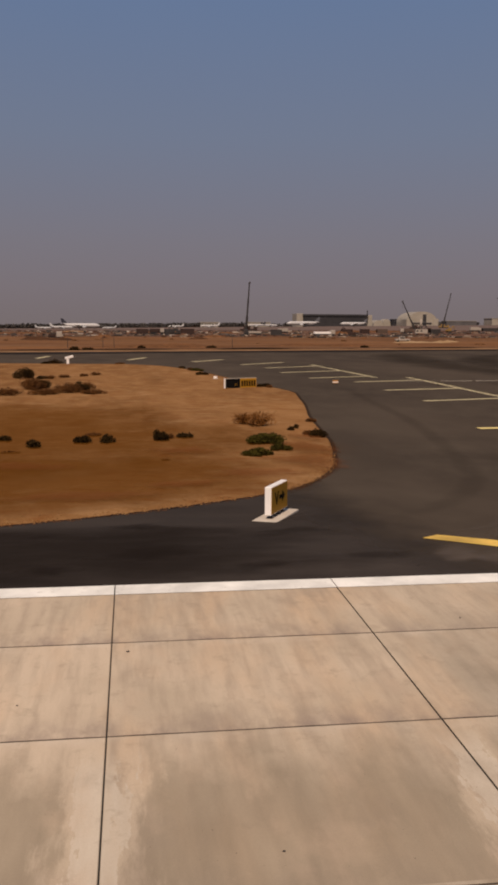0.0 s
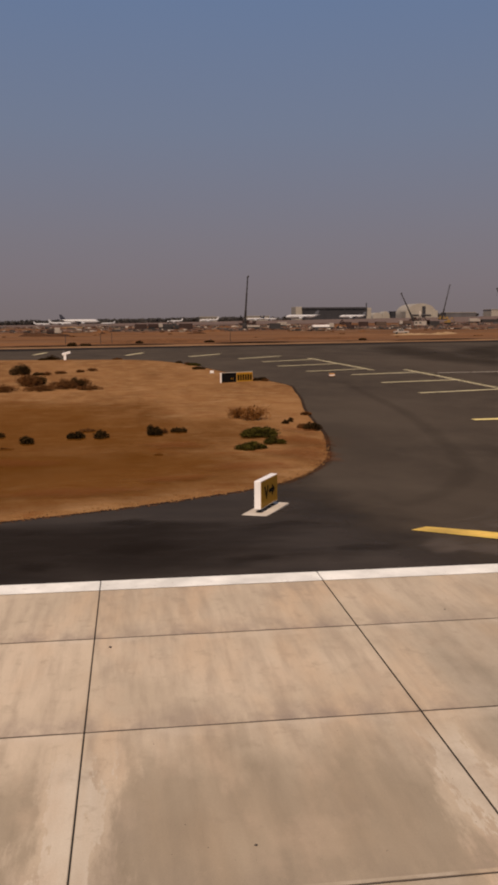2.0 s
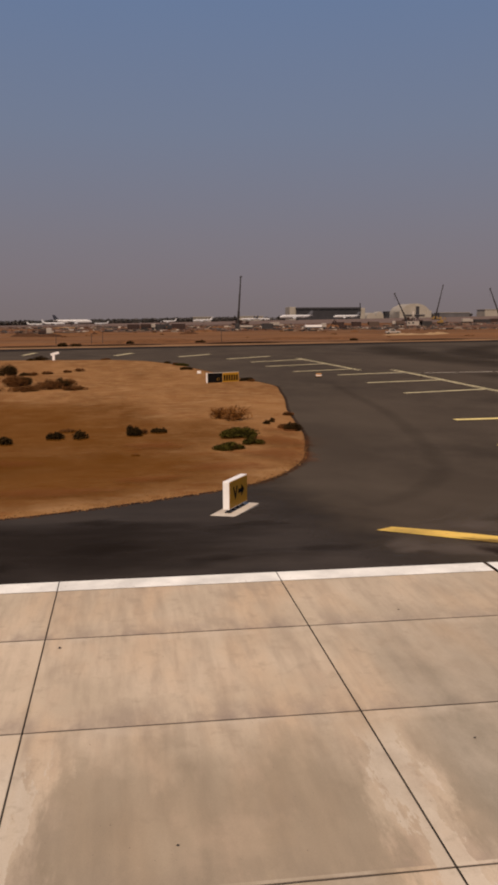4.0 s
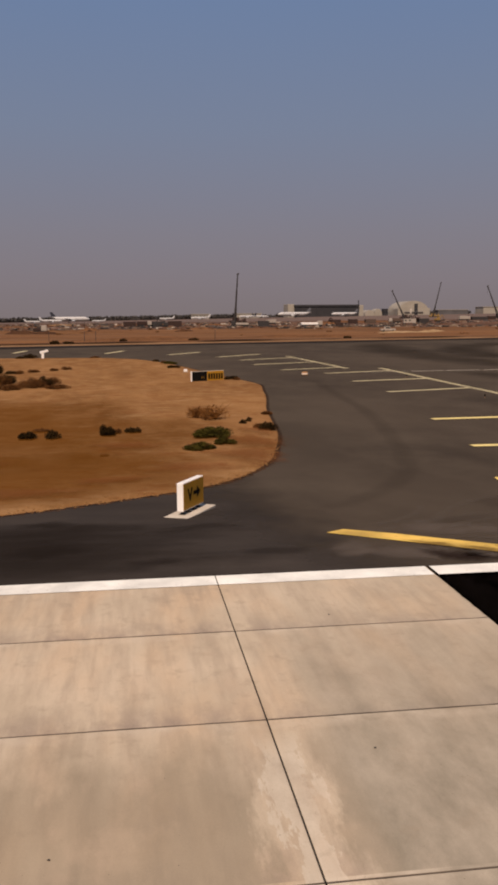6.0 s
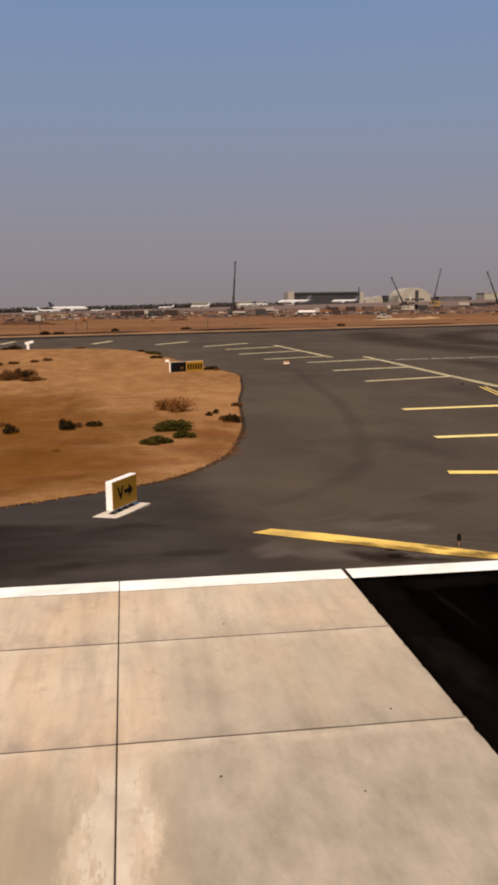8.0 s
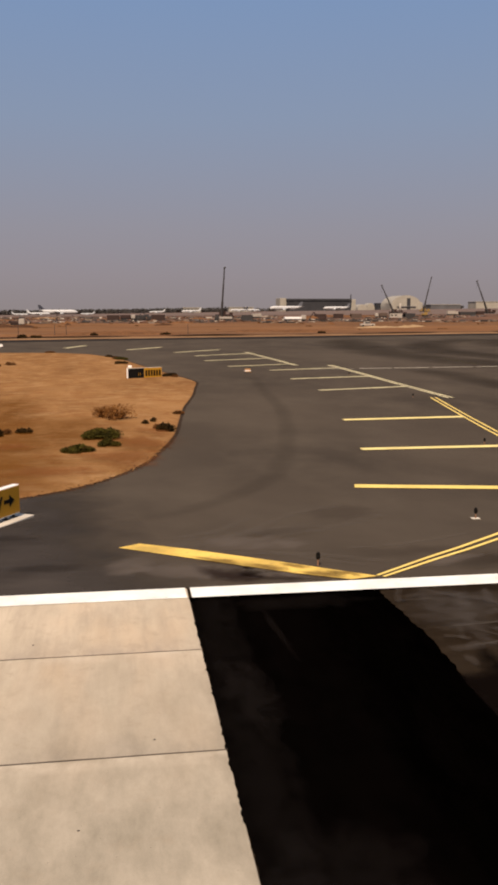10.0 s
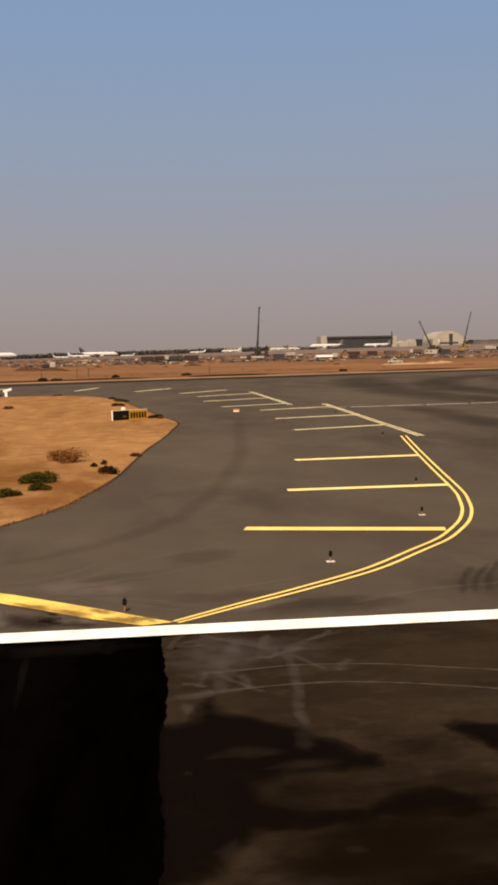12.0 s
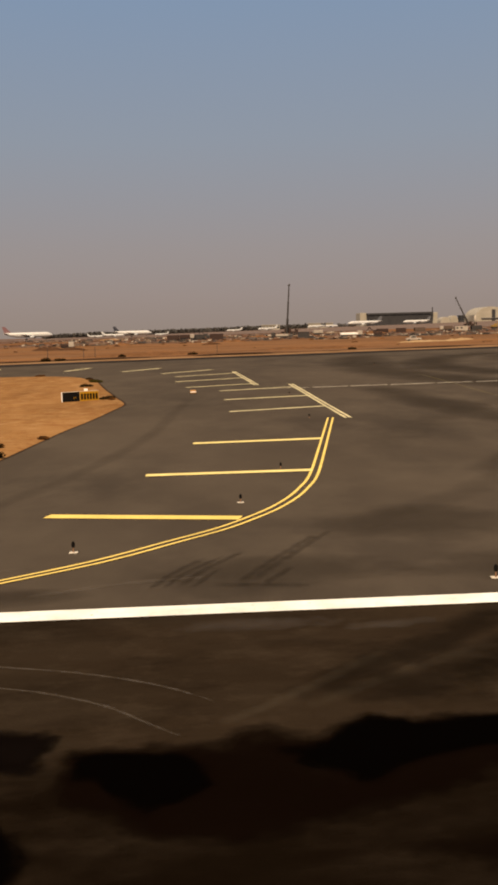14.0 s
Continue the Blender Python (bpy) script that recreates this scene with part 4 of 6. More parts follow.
blot("rubber_deposit", [(13.9, -5.2), (14.75, -5.4), (15.0, -4.1), (15.5, -4.2), (15.7, -5.2), (16.8, -5.95), (17.3, -6.5), (17.9, -7.2), (17.9, -7.75), (17.1, -7.95), (16.3, -7.9), (15.95, -8.3), (16.3, -8.65), (17.3, -8.6), (17.6, -9.1), (17.0, -9.5), (15.8, -9.3), (15.2, -10.4), (13.9, -10.6)],
     RUBBER_BROWN, "brown-black rubber deposit on the runway", 0.0125)
blot("rubber_deposit", [(24.4, -7.35), (25.0, -7.25), (25.4, -7.0), (25.8, -6.6), (26.1, -6.25), (26.9, -6.45), (28.0, -6.5), (30.2, -6.2), (31.5, -6.8), (30.5, -7.9), (27.8, -7.8), (26.8, -8.0), (26.3, -8.45), (25.8, -8.75), (25.2, -8.25), (24.8, -8.0)],
     RUBBER_BLACK, "black rubber deposit on the runway", 0.0130, soft=0.5)
blot("rubber_deposit", [(21.3, -7.1), (22.3, -7.3), (23.1, -7.3), (23.6, -7.8), (23.95, -8.4), (23.4, -8.75), (22.8, -9.25), (22.3, -9.05), (21.9, -8.4), (21.5, -8.1)],
     RUBBER_BLACK, "black rubber deposit on the runway", 0.0132, soft=0.5)
blot("rubber_deposit", [(19.8, -7.1), (20.15, -6.5), (20.6, -6.35), (21.4, -6.5), (21.2, -7.95), (20.2, -7.85), (19.85, -7.6)], RUBBER_BROWN, "brown-black rubber deposit on the runway", 0.0134, soft=0.5)
blot("rubber_deposit", [(17.0, -8.7), (17.5, -8.35), (18.1, -8.15), (18.6, -8.05), (18.9, -8.4), (19.4, -8.6), (18.9, -9.3), (18.0, -9.3), (17.1, -9.1)], RUBBER_BROWN, "brown-black rubber deposit on the runway", 0.0136, soft=0.5)
blot("rubber_deposit", [(21.0, -6.9), (22.3, -6.9), (23.5, -7.0), (23.9, -6.4), (24.6, -6.35), (25.2, -6.8), (26.0, -6.1), (27.2, -6.3), (29.0, -6.2), (31.5, -6.1), (32.0, -8.4), (28.2, -8.5), (27.0, -9.2), (25.7, -9.6), (24.6, -10.1), (22.8, -10.1), (21.3, -8.8)],
     RUBBER, "brown-black rubber deposit on the runway", 0.0128, soft=0.6)
blot("rubber_deposit", [(19.5, -10.2), (19.9, -9.6), (20.2, -9.2), (20.8, -9.0), (21.3, -9.4), (21.5, -10.4), (20.8, -11.2), (19.7, -11.0)], RUBBER_BLACK, "black rubber deposit on the runway", 0.0138, soft=0.4)
blot("rubber_deposit", [(18.9, -6.2), (19.4, -5.9), (20.3, -6.15), (21.0, -6.3), (21.3, -6.9), (21.1, -8.1), (19.8, -8.0), (19.4, -7.3)], RUBBER_BROWN, "brown-black rubber deposit on the runway", 0.0127)
blot("greasy_dirt", [(10.2, 2.1), (11.0, 1.95), (12.6, 0.85), (13.8, 0.05), (13.0, 0.01), (11.4, 0.01), (10.5, 0.15)], BAR_DIRT, "dark greasy dirt between the yellow bar and the white stripe", 0.0212, soft=0.8, category="stain")
for i, (x, y, w, d, turn) in enumerate(((15.8, -6.9, 1.7, 0.5, 0), (16.6, -7.4, 1.4, 0.5, 8), (16.7, -6.6, 0.5, 1.2, 0), (14.85, -4.95, 0.4, 0.8, 0), (15.25, -9.65, 0.5, 0.6, 0),
                                        (16.9, -9.8, 0.4, 0.3, 0), (15.9, -10.5, 2.4, 0.5, 8), (17.05, -2.1, 0.5, 0.4, 20), (15.87, -1.95, 0.4, 0.5, 0), (19.4, -9.6, 1.6, 0.4, 4))):
    patch("pale_film", x, y, w, d, SCUFF if y > -6 else PALE_FILM, "thin pale dusty film on the runway", 0.0145 + 0.0003 * i, turn, seed=90 + i * 1.3, wild=0.6, category="dust")
# painted shadow line where tarmac meets sand, and darker crust on the sand
edge_line = [(float(np.interp(y, dense, smooth_x)), y) for y in np.arange(5.0, 117.5, 0.5)]
strip("rim_shade", edge_line, 0.34, RIM_SHADE, "painted shadow line along the sand's edge", 0.010, step=0.5, category="dirt", close=0.01)
for i, (x, y, w, d, turn) in enumerate(((-12, 33, 44, 42, 4), (-5, 16, 30, 18, 12))):
    patch("dark_crust", x, y, w, d, CRUST, "darker crusted sand", 0.075 + 0.006 * i, turn, seed=70 + i * 2.7, wild=0.5, category="sand", base=sand_top)
for i, (x, y, w, d, turn) in enumerate(((8.6, 21.5, 5.0, 5.5, 30), (6.0, 17.5, 5.5, 3.5, 15), (9.8, 26.5, 3.0, 6.0, 10), (3.2, 25.0, 4.5, 3.0, 0), (-1.5, 12.0, 7.0, 2.2, 8), (-4.5, 20.0, 6.0, 4.0, 0), (2.5, 14.5, 4.5, 1.8, 12), (10.6, 30.5, 2.2, 5.0, 5))):
    patch("red_soil", x, y, w, d, RED_SOIL, "reddish gravelly soil on the sand", 0.086 + 0.003 * i, turn, seed=150 + i * 1.7, wild=0.6, category="sand", base=sand_top)

# tyre skids by the white stripe, groups of short ribs
for i, (line, w) in enumerate((([(22.1, 1.4), (22.65, 3.1), (23.6, 5.0)], 0.22), ([(22.4, 1.35), (23.0, 3.1), (24.1, 5.0)], 0.2), ([(22.75, 1.4), (23.45, 3.3), (24.7, 5.6)], 0.22), ([(23.15, 1.5), (23.9, 3.4)], 0.16),
                               ([(24.2, 1.4), (25.1, 3.5), (27.2, 8.0)], 0.26), ([(24.55, 1.5), (25.5, 3.7), (27.6, 8.3)], 0.24), ([(24.95, 1.5), (25.9, 3.4)], 0.2),
                               ([(23.6, 1.75), (24.9, 1.55), (26.3, 1.3)], 0.35))):
    strip("skid_mark", smooth_line(line, 6), w * 1.7, SKID, "short dark ribbed skid mark on the tarmac", 0.0265 + 0.0004 * i, step=0.12, category="skid mark")
# many faint crossing scuffs where vehicles turn
rng = np.random.default_rng(17)
for i in range(12):
    x, y = rng.uniform(14.7, 18.4), -0.9 - 3.0 * rng.uniform(0, 1) ** 1.2
    a, n, bend = rng.normal(1.2, 0.8), rng.uniform(0.5, 1.8), rng.normal(0, 0.07)
    u, v = Vector((math.cos(a), math.sin(a))), Vector((-math.sin(a), math.cos(a)))
    ends = [Vector((x, y)) + u * n * k + v * bend * (1 - 4 * k * k) for k in (-0.5, -0.2, 0.2, 0.5)]
    ends = [Vector((max(p.x, 14.55), min(p.y, -0.76))) for p in ends]
    strip("scuff", smooth_line(ends, 5), float(rng.uniform(0.14, 0.42)), SCUFF_FILM, "faint pale scuff on the runway asphalt", 0.0225 + 0.0001 * i, step=0.15, category="scuff")
# long slanting rubber streaks and dusty scuffed areas on the runway
for i, (line, w) in enumerate((([(25.0, -5.6), (28.3, -2.9), (30.4, -0.9)], 0.7), ([(26.0, -5.9), (29.2, -3.9), (33.0, -1.2)], 0.9), ([(28.0, -5.2), (32.0, -3.0), (36.0, -1.0)], 0.8))):
    strip("rubber_streak", smooth_line(line, 6), w * 2.0, RUBBER_STREAK, "long slanting rubber streak on the runway", 0.0190 + 0.0005 * i, step=0.3, category="rubber streak")
for i, (x, y, w, d, turn) in enumerate(((15.5, -2.4, 2.4, 3.6, -10), (16.6, -2.0, 3.6, 2.4, 0), (24.6, -1.6, 5.0, 1.2, 0), (27.5, -1.9, 3.0, 0.8, 8))):
    patch("scuffed_patch", x, y, w, d, SCUFF_FILM, "pale scuffed patch on the runway asphalt", 0.018 + 0.0004 * i, turn, seed=90 + i * 1.3, wild=0.3)


# ---- signs and lights beside the taxiway ----
def letter(name, text, size, material, parent, m, label=""):
    data = bpy.data.curves.new(name, "FONT")
    data.offset = 0.014
    data.body, data.size, data.extrude, data.align_x, data.align_y = text, size, 0.004, "CENTER", "CENTER"
    data.materials.append(material)
    tmp = bpy.data.objects.new(name, data)
    scene.collection.objects.link(tmp)
    me = bpy.data.meshes.new_from_object(tmp)
    bpy.data.objects.remove(tmp)
    ob = new(name, me)
    ob.parent = parent
    ob.matrix_local = m
    return tagged(ob, label)


def guidance_sign(name, label, x, y, turn, length, height, depth, panels, pad=None, gap=0.14, legs=4, shell=None):
    """A box sign on short legs; its front faces -y before the turn."""
    base = thing(name, label, "sign", stand(x, y, turn, 0.01 if pad else 0.0))
    z = 0.0
    if pad:
        part("footing", boxed(-pad[0] / 2, pad[0] / 2, -pad[1] / 2, pad[1] / 2, -0.05, pad[2], bevel=0.02), CAST, base, "pale concrete footing")
        z = pad[2]
    for i in range(legs):
        lx = -length / 2 + length * (i + 0.5) / legs
        bm = boxed(lx - 0.035, lx + 0.035, -0.03, 0.03, z, z + gap + 0.03)
        add_box(bm, lx - 0.09, lx + 0.09, -0.09, 0.09, z, z + 0.025)
        part("leg", bm, DARK_METAL, base, "dark metal leg")
    z += gap
    part("housing", boxed(-length / 2, length / 2, -depth / 2, depth / 2, z, z + height, bevel=0.018), shell or WHITE, base, "painted sheet metal box")
    if shell:
        part("end_panel", boxed(-length / 2 - 0.02, -length / 2 + 0.01, -depth / 2 - 0.02, depth / 2 + 0.02, z, z + height + 0.01, bevel=0.01), WHITE, base, "white end panel")
    for x0, x1, mat, what in panels:
        part("panel", boxed(-length / 2 + x0, -length / 2 + x1, -depth / 2 - 0.012, -depth / 2 + 0.004, z + 0.03, z + height - 0.03, bevel=0.004), mat, base, what)
    return base, z


def mark(parent, x0, x1, z0, z1, y, material, label="dark mark"):
    return part("mark", boxed(x0, x1, y - 0.006, y + 0.004, z0, z1), material, parent, label)


sign, z = guidance_sign("guidance_sign", "yellow taxiway sign with a white housing on a concrete footing", 5.04, 8.18, 61.6, 1.60, 0.91, 0.22,
                        ((0.02, 1.58, SIGN_YELLOW, "yellow sign face"),), pad=(2.28, 0.82, 0.04), gap=0.12)
face = -0.11 - 0.014
letter("letter", "V", 0.58, BLACK, sign, pose(-0.30, face, z + 0.45, 90, 0, 0), "black letter V")
bm = prism([(0.12, -0.06), (0.40, -0.06), (0.40, -0.19), (0.66, 0.0), (0.40, 0.19), (0.40, 0.06), (0.12, 0.06)], -0.004, 0.004)
arrow = part("arrow", bm, BLACK, sign, "black arrow")
arrow.matrix_local = pose(-0.16, face, z + 0.48, 90, 0, 0)

far_sign, z = guidance_sign("guidance_sign", "long black and yellow taxiway sign standing on the sand", 11.15, 67.6, 28, 3.75, 1.08, 0.2,
                            ((0.03, 1.76, BLACK, "black sign face"), (1.78, 3.72, SIGN_YELLOW, "yellow sign face")), gap=0.0, legs=5, shell=CAST)
face = -0.1 - 0.014
mark(far_sign, -0.72, -0.68, z + 0.36, z + 0.58, face, SIGN_YELLOW, "small yellow mark")
mark(far_sign, -0.52, -0.49, z + 0.36, z + 0.58, face, SIGN_YELLOW, "small yellow mark")
for i in range(6):
    mark(far_sign, 0.02 + i * 0.30, 0.23 + i * 0.30, z + 0.26, z + 0.84, face, BLACK)
board = thing("marker_board", "white marker board on a thick white post at the sand's edge", "marker", stand(-8.7, 114.6, 12, 0.06))
part("post", boxed(-0.20, 0.16, -0.12, 0.12, -0.1, 0.85, bevel=0.02), WHITE, board, "white post")
cap = part("panel", boxed(-0.62, 0.62, -0.10, 0.10, -0.17, 0.17, bevel=0.02), WHITE, board, "white slanting panel")
cap.matrix_local = pose(0.18, -0.02, 0.98, 0, -14, 0)
plate = thing("ground_plate", "small white plate standing at the sand's edge", "marker", stand(9.9, 80.8, 10, 0.1))
part("panel", boxed(-0.2, 0.2, -0.05, 0.05, 0.03, 0.27, bevel=0.02), WHITE, plate, "white plate")
part("foot", boxed(-0.26, 0.26, -0.1, 0.1, -0.06, 0.04, bevel=0.01), CAST, plate, "pale concrete foot")


def edge_light(x, y, pad=True):
    base = thing("edge_light", "short black taxiway edge light on a white plate" if pad else "short black edge light on a thin stem", "light", stand(x, y, 0, 0.012) @ Matrix.Diagonal((0.98, 0.98, 0.86, 1)), "taxiway edge lights")
    if pad:
        part("plate", boxed(-0.13, 0.13, -0.11, 0.11, 0, 0.015, bevel=0.004), CAST, base, "pale square plate")
    part("stem", tube((0, 0, 0.0), (0, 0, 0.2), 0.022, 0.018, 8), STEM, base, "thin brown stem")
    bm = bmesh.new()
    add_tube(bm, (0, 0, 0.19), (0, 0, 0.24), 0.035, 0.058, 12)
    add_tube(bm, (0, 0, 0.24), (0, 0, 0.34), 0.058, 0.054, 12)
    part("head", bm, BLACK, base, "black lamp head")
    part("lens", tube((0, 0, 0.34), (0, 0, 0.40), 0.054, 0.025, 12), BLACK, base, "dark lens cap", smooth=True)
    return base


for x, y, pad in ((13.47, 1.43, False), (19.52, 6.2, True), (24.87, 14.7, True), (27.2, 23.7, False), (31.3, 47.3, False), (31.7, 68.5, False), (30.87, 1.38, True), (50.0, 121.0, False)):
    edge_light(x, y, pad)

marker = thing("barrier_marker", "small orange and white marker block on the tarmac", "marker", stand(22.05, 73.4, 10) @ Matrix.Diagonal((0.9, 0.85, 0.72, 1)))
part("foot", boxed(-0.38, 0.38, -0.2, 0.2, 0, 0.12, bevel=0.03), TYRE_RUBBER, marker, "black rubber foot")
part("lower_band", boxed(-0.34, 0.34, -0.15, 0.15, 0.12, 0.22, bevel=0.02), ORANGE, marker, "orange band")
part("middle_band", boxed(-0.33, 0.33, -0.145, 0.145, 0.22, 0.36, bevel=0.02), WHITE, marker, "white band")
part("upper_band", boxed(-0.32, 0.32, -0.14, 0.14, 0.36, 0.56, bevel=0.02), ORANGE, marker, "orange band")


# ---- plants and stones on the sand ----
def leaves(count, w, d, h, size, rng, lumps=5):
    """Small leaf blades in a lumpy mound."""
    turn, out = rng.uniform(0, 6.28, lumps), np.sqrt(rng.uniform(0.0, 1, lumps)) * 0.36
    low = 1 - (out / 0.46) ** 2
    mid = np.stack([np.cos(turn) * out * w, np.sin(turn) * out * d, (0.08 + 0.42 * low) * h], 1)
    rad = np.stack([rng.uniform(0.16, 0.26, lumps) * w, rng.uniform(0.16, 0.26, lumps) * d, (0.22 + 0.26 * low) * h], 1)
    which = rng.integers(0, lumps, count)
    v = rng.normal(size=(count, 3))
    v /= np.linalg.norm(v, axis=1)[:, None]
    p = mid[which] + rad[which] * v * rng.uniform(0.45, 1.05, count)[:, None]
    p[:, 2] = np.maximum(p[:, 2], 0.02)
    a = rng.normal(size=(count, 3)) * size * 0.55
    b = rng.normal(size=(count, 3)) * size * 0.35
    co = np.stack([p - a, p + b, p + a, p - b], 1).reshape(-1, 3)
    f = np.arange(count * 4).reshape(-1, 4)
    return co, f


def shrub(x, y, w, h, material, label, seed, count=500, depth=0.8, on_sand=True, leaf=0.075, category="shrub", name="desert_shrub"):
    rng = np.random.default_rng(seed)
    z = sand_top(x, y) if on_sand else land1(x, y) + 0.1
    base = thing(name, label, category, pose(x, y, z - 0.02, 0, 0, float(rng.uniform(0, 360))) if depth > 0.95 else pose(x, y, z - 0.02), "desert shrubs")
    bm = bmesh.new()
    for i in range(46 if material is GOLD else 14):
        a, r = rng.uniform(0, 6.28), rng.uniform(0.2, 0.48)
        top = Vector((math.cos(a) * r * w, math.sin(a) * r * w * depth, h * rng.uniform(0.4, 0.95)))
        midp = top * 0.5 + Vector((0, 0, h * 0.12))
        add_tube(bm, (0, 0, -0.03), midp, 0.018, 0.011, 5)
        add_tube(bm, midp, top, 0.011, 0.004, 5)
    part("stems", bm, GOLD if material is GOLD else DRY, base, "thin brown stems")
    co, f = leaves(count, w, w * depth, h, leaf, rng, lumps=11)
    pieces("foliage", co, f, material, base, "small narrow leaves")
    return base


GREEN = "low dark green shrub growing in the sand"
BROWN = "dry brown twiggy shrub in the sand"
OLIV = "small olive-brown desert shrub in the sand"
SHRUBS = ((7.8, 28.3, 2.3, 0.66, LEAF, GREEN, 1700), (6.7, 23.8, 1.5, 0.42, LEAF, GREEN, 1000), (8.1, 25.6, 1.15, 0.42, LEAF, GREEN, 700), (8.7, 36.6, 2.5, 1.08, GOLD, "dry golden-brown twiggy shrub in the sand", 330), (7.6, 37.4, 1.5, 0.85, GOLD, "dry golden-brown twiggy shrub in the sand", 200),
          (11.25, 31.2, 1.15, 0.45, OLIVE, OLIV, 480), (10.9, 32.2, 0.8, 0.36, DRY, BROWN, 240), (10.8, 35.3, 0.5, 0.25, OLIVE, OLIV, 200), (12.55, 39.6, 0.8, 0.3, DRY, BROWN, 220), (10.2, 34.2, 0.45, 0.2, OLIVE, OLIV, 150),
          (1.95, 29.5, 1.0, 0.6, OLIVE, OLIV, 550), (2.55, 30.4, 0.8, 0.35, DRY, BROWN, 200), (3.45, 30.8, 1.0, 0.3, OLIVE, OLIV, 350), (-2.2, 28.8, 1.05, 0.42, OLIVE, OLIV, 450),
          (-0.85, 28.6, 0.85, 0.46, OLIVE, OLIV, 420), (-1.75, 32.0, 1.2, 0.25, DRY, BROWN, 200), (-4.65, 27.1, 0.95, 0.40, OLIVE, OLIV, 420), (-6.45, 30.0, 0.85, 0.3, OLIVE, OLIV, 300),
          (-5.6, 25.0, 1.0, 0.15, DRY, BROWN, 120), (-11.1, 81.0, 1.9, 1.0, OLIVE, "tall dense dark shrub on the sand", 900), (-10.6, 60.3, 2.8, 0.55, DRY, BROWN, 700), (-8.9, 66.0, 2.6, 0.9, DRY, BROWN, 800),
          (-8.0, 67.5, 1.6, 0.75, OLIVE, OLIV, 500), (-7.2, 60.6, 2.2, 0.5, DRY, BROWN, 500), (-5.3, 62.5, 2.2, 0.75, DRY, BROWN, 650), (-4.3, 63.2, 1.5, 0.8, OLIVE, OLIV, 400), (-2.9, 61.0, 1.9, 0.4, DRY, BROWN, 350),
          (-3.6, 66.0, 1.3, 0.6, DRY, BROWN, 300), (-9.2, 80.0, 1.1, 0.35, OLIVE, OLIV, 200), (-8.2, 79.8, 0.9, 0.35, DRY, BROWN, 200), (-7.0, 82.0, 1.3, 0.3, DRY, BROWN, 200), (-4.85, 84.0, 0.9, 0.3, DRY, BROWN, 150),
          (-3.6, 86.0, 1.1, 0.35, DRY, BROWN, 150), (8.9, 88.3, 1.4, 0.28, OLIVE, OLIV, 400), (8.9, 97.0, 1.5, 0.32, LEAF, GREEN, 400), (8.2, 98.6, 0.7, 0.35, DRY, BROWN, 150), (7.4, 103.0, 0.8, 0.3, OLIVE, OLIV, 150),
          (13.7, 69.0, 1.4, 0.3, OLIVE, OLIV, 300), (14.1, 68.2, 0.7, 0.2, DRY, BROWN, 120), (-10.6, 115.0, 1.9, 0.6, OLIVE, OLIV, 350), (-11.9, 114.0, 1.0, 0.3, OLIVE, OLIV, 200), (-1.0, 113.0, 1.4, 0.25, DRY, BROWN, 150), (2.0, 22.0, 0.5, 0.12, DRY, BROWN, 90))
for i, (x, y, w, h, mat, lab, n) in enumerate(SHRUBS):
    k = 1.3 if y > 55 else 1.05
    shrub(x, y, w * k, h * (1.35 if y > 55 else 1.25 if mat is OLIVE else 1.0), mat, lab, 100 + i, int(n * (6.0 if y > 55 else 3.8 if w > 1.1 else 3.4)), leaf=0.055 if mat is DRY else 0.062)

# loose stones, thickest along the near rim of the island
rng = np.random.default_rng(5)
OCTA = np.array([(1, 0, 0), (-1, 0, 0), (0, 1, 0), (0, -1, 0), (0, 0, 0.7), (0, 0, -0.7)], float)
OFACE = ((0, 2, 4), (2, 1, 4), (1, 3, 4), (3, 0, 4), (2, 0, 5), (1, 2, 5), (3, 1, 5), (0, 3, 5))
co, fc = [], []
for i in range(3600):
    if i < 1700:
        y = 5.2 + 20 * rng.uniform(0, 1) ** 1.6
        d = abs(rng.normal(0, 0.5)) - 0.06
        x = float(np.interp(y, dense, smooth_x)) - d * math.sqrt(1 + float(np.interp(y, dense, slope)) ** 2)
        s = 0.008 + 0.034 * rng.uniform(0, 1) ** 2
    else:
        y = rng.uniform(8, 60)
        x = float(np.interp(y, dense, smooth_x)) - rng.uniform(0.2, 20)
        s = rng.uniform(0.010, 0.030)
    if x < -9:
        continue
    z = max(sand_top(x, y), land1(x, y))
    k = len(co)
    for p in OCTA * s * rng.uniform(0.6, 1.3, (6, 3)):
        co.append((x + p[0], y + p[1], z + p[2] + 0.3 * s))
    fc.extend((a + k, b + k, c + k) for a, b, c in OFACE)
tagged(pieces("gravel", co, fc, STONE, None, "loose pebbles along the sand's edge"), "", "gravel", "", "stuff")

# dark crumbs of soil fallen from the rim on to the tarmac
co, fc = [], []
for i in range(1500):
    y = 5.0 + 24 * rng.uniform(0, 1) ** 1.7
    d = rng.normal(-0.05, 0.11)
    x = float(np.interp(y, dense, smooth_x)) - d * math.sqrt(1 + float(np.interp(y, dense, slope)) ** 2)
    if x < -9:
        continue
    s = 0.012 + 0.04 * rng.uniform(0, 1) ** 2
    z = max(sand_top(x, y), land1(x, y))
    k = len(co)
    for p in OCTA * s * rng.uniform(0.6, 1.4, (6, 3)):
        co.append((x + p[0] * 1.4, y + p[1], z + 0.6 * p[2] + 0.2 * s))
    fc.extend((a + k, b + k, c + k) for a, b, c in OFACE)
tagged(pieces("soil_crumbs", co, fc, DARK_SOIL, None, "dark crumbs of soil along the sand's edge"), "", "soil", "", "stuff")

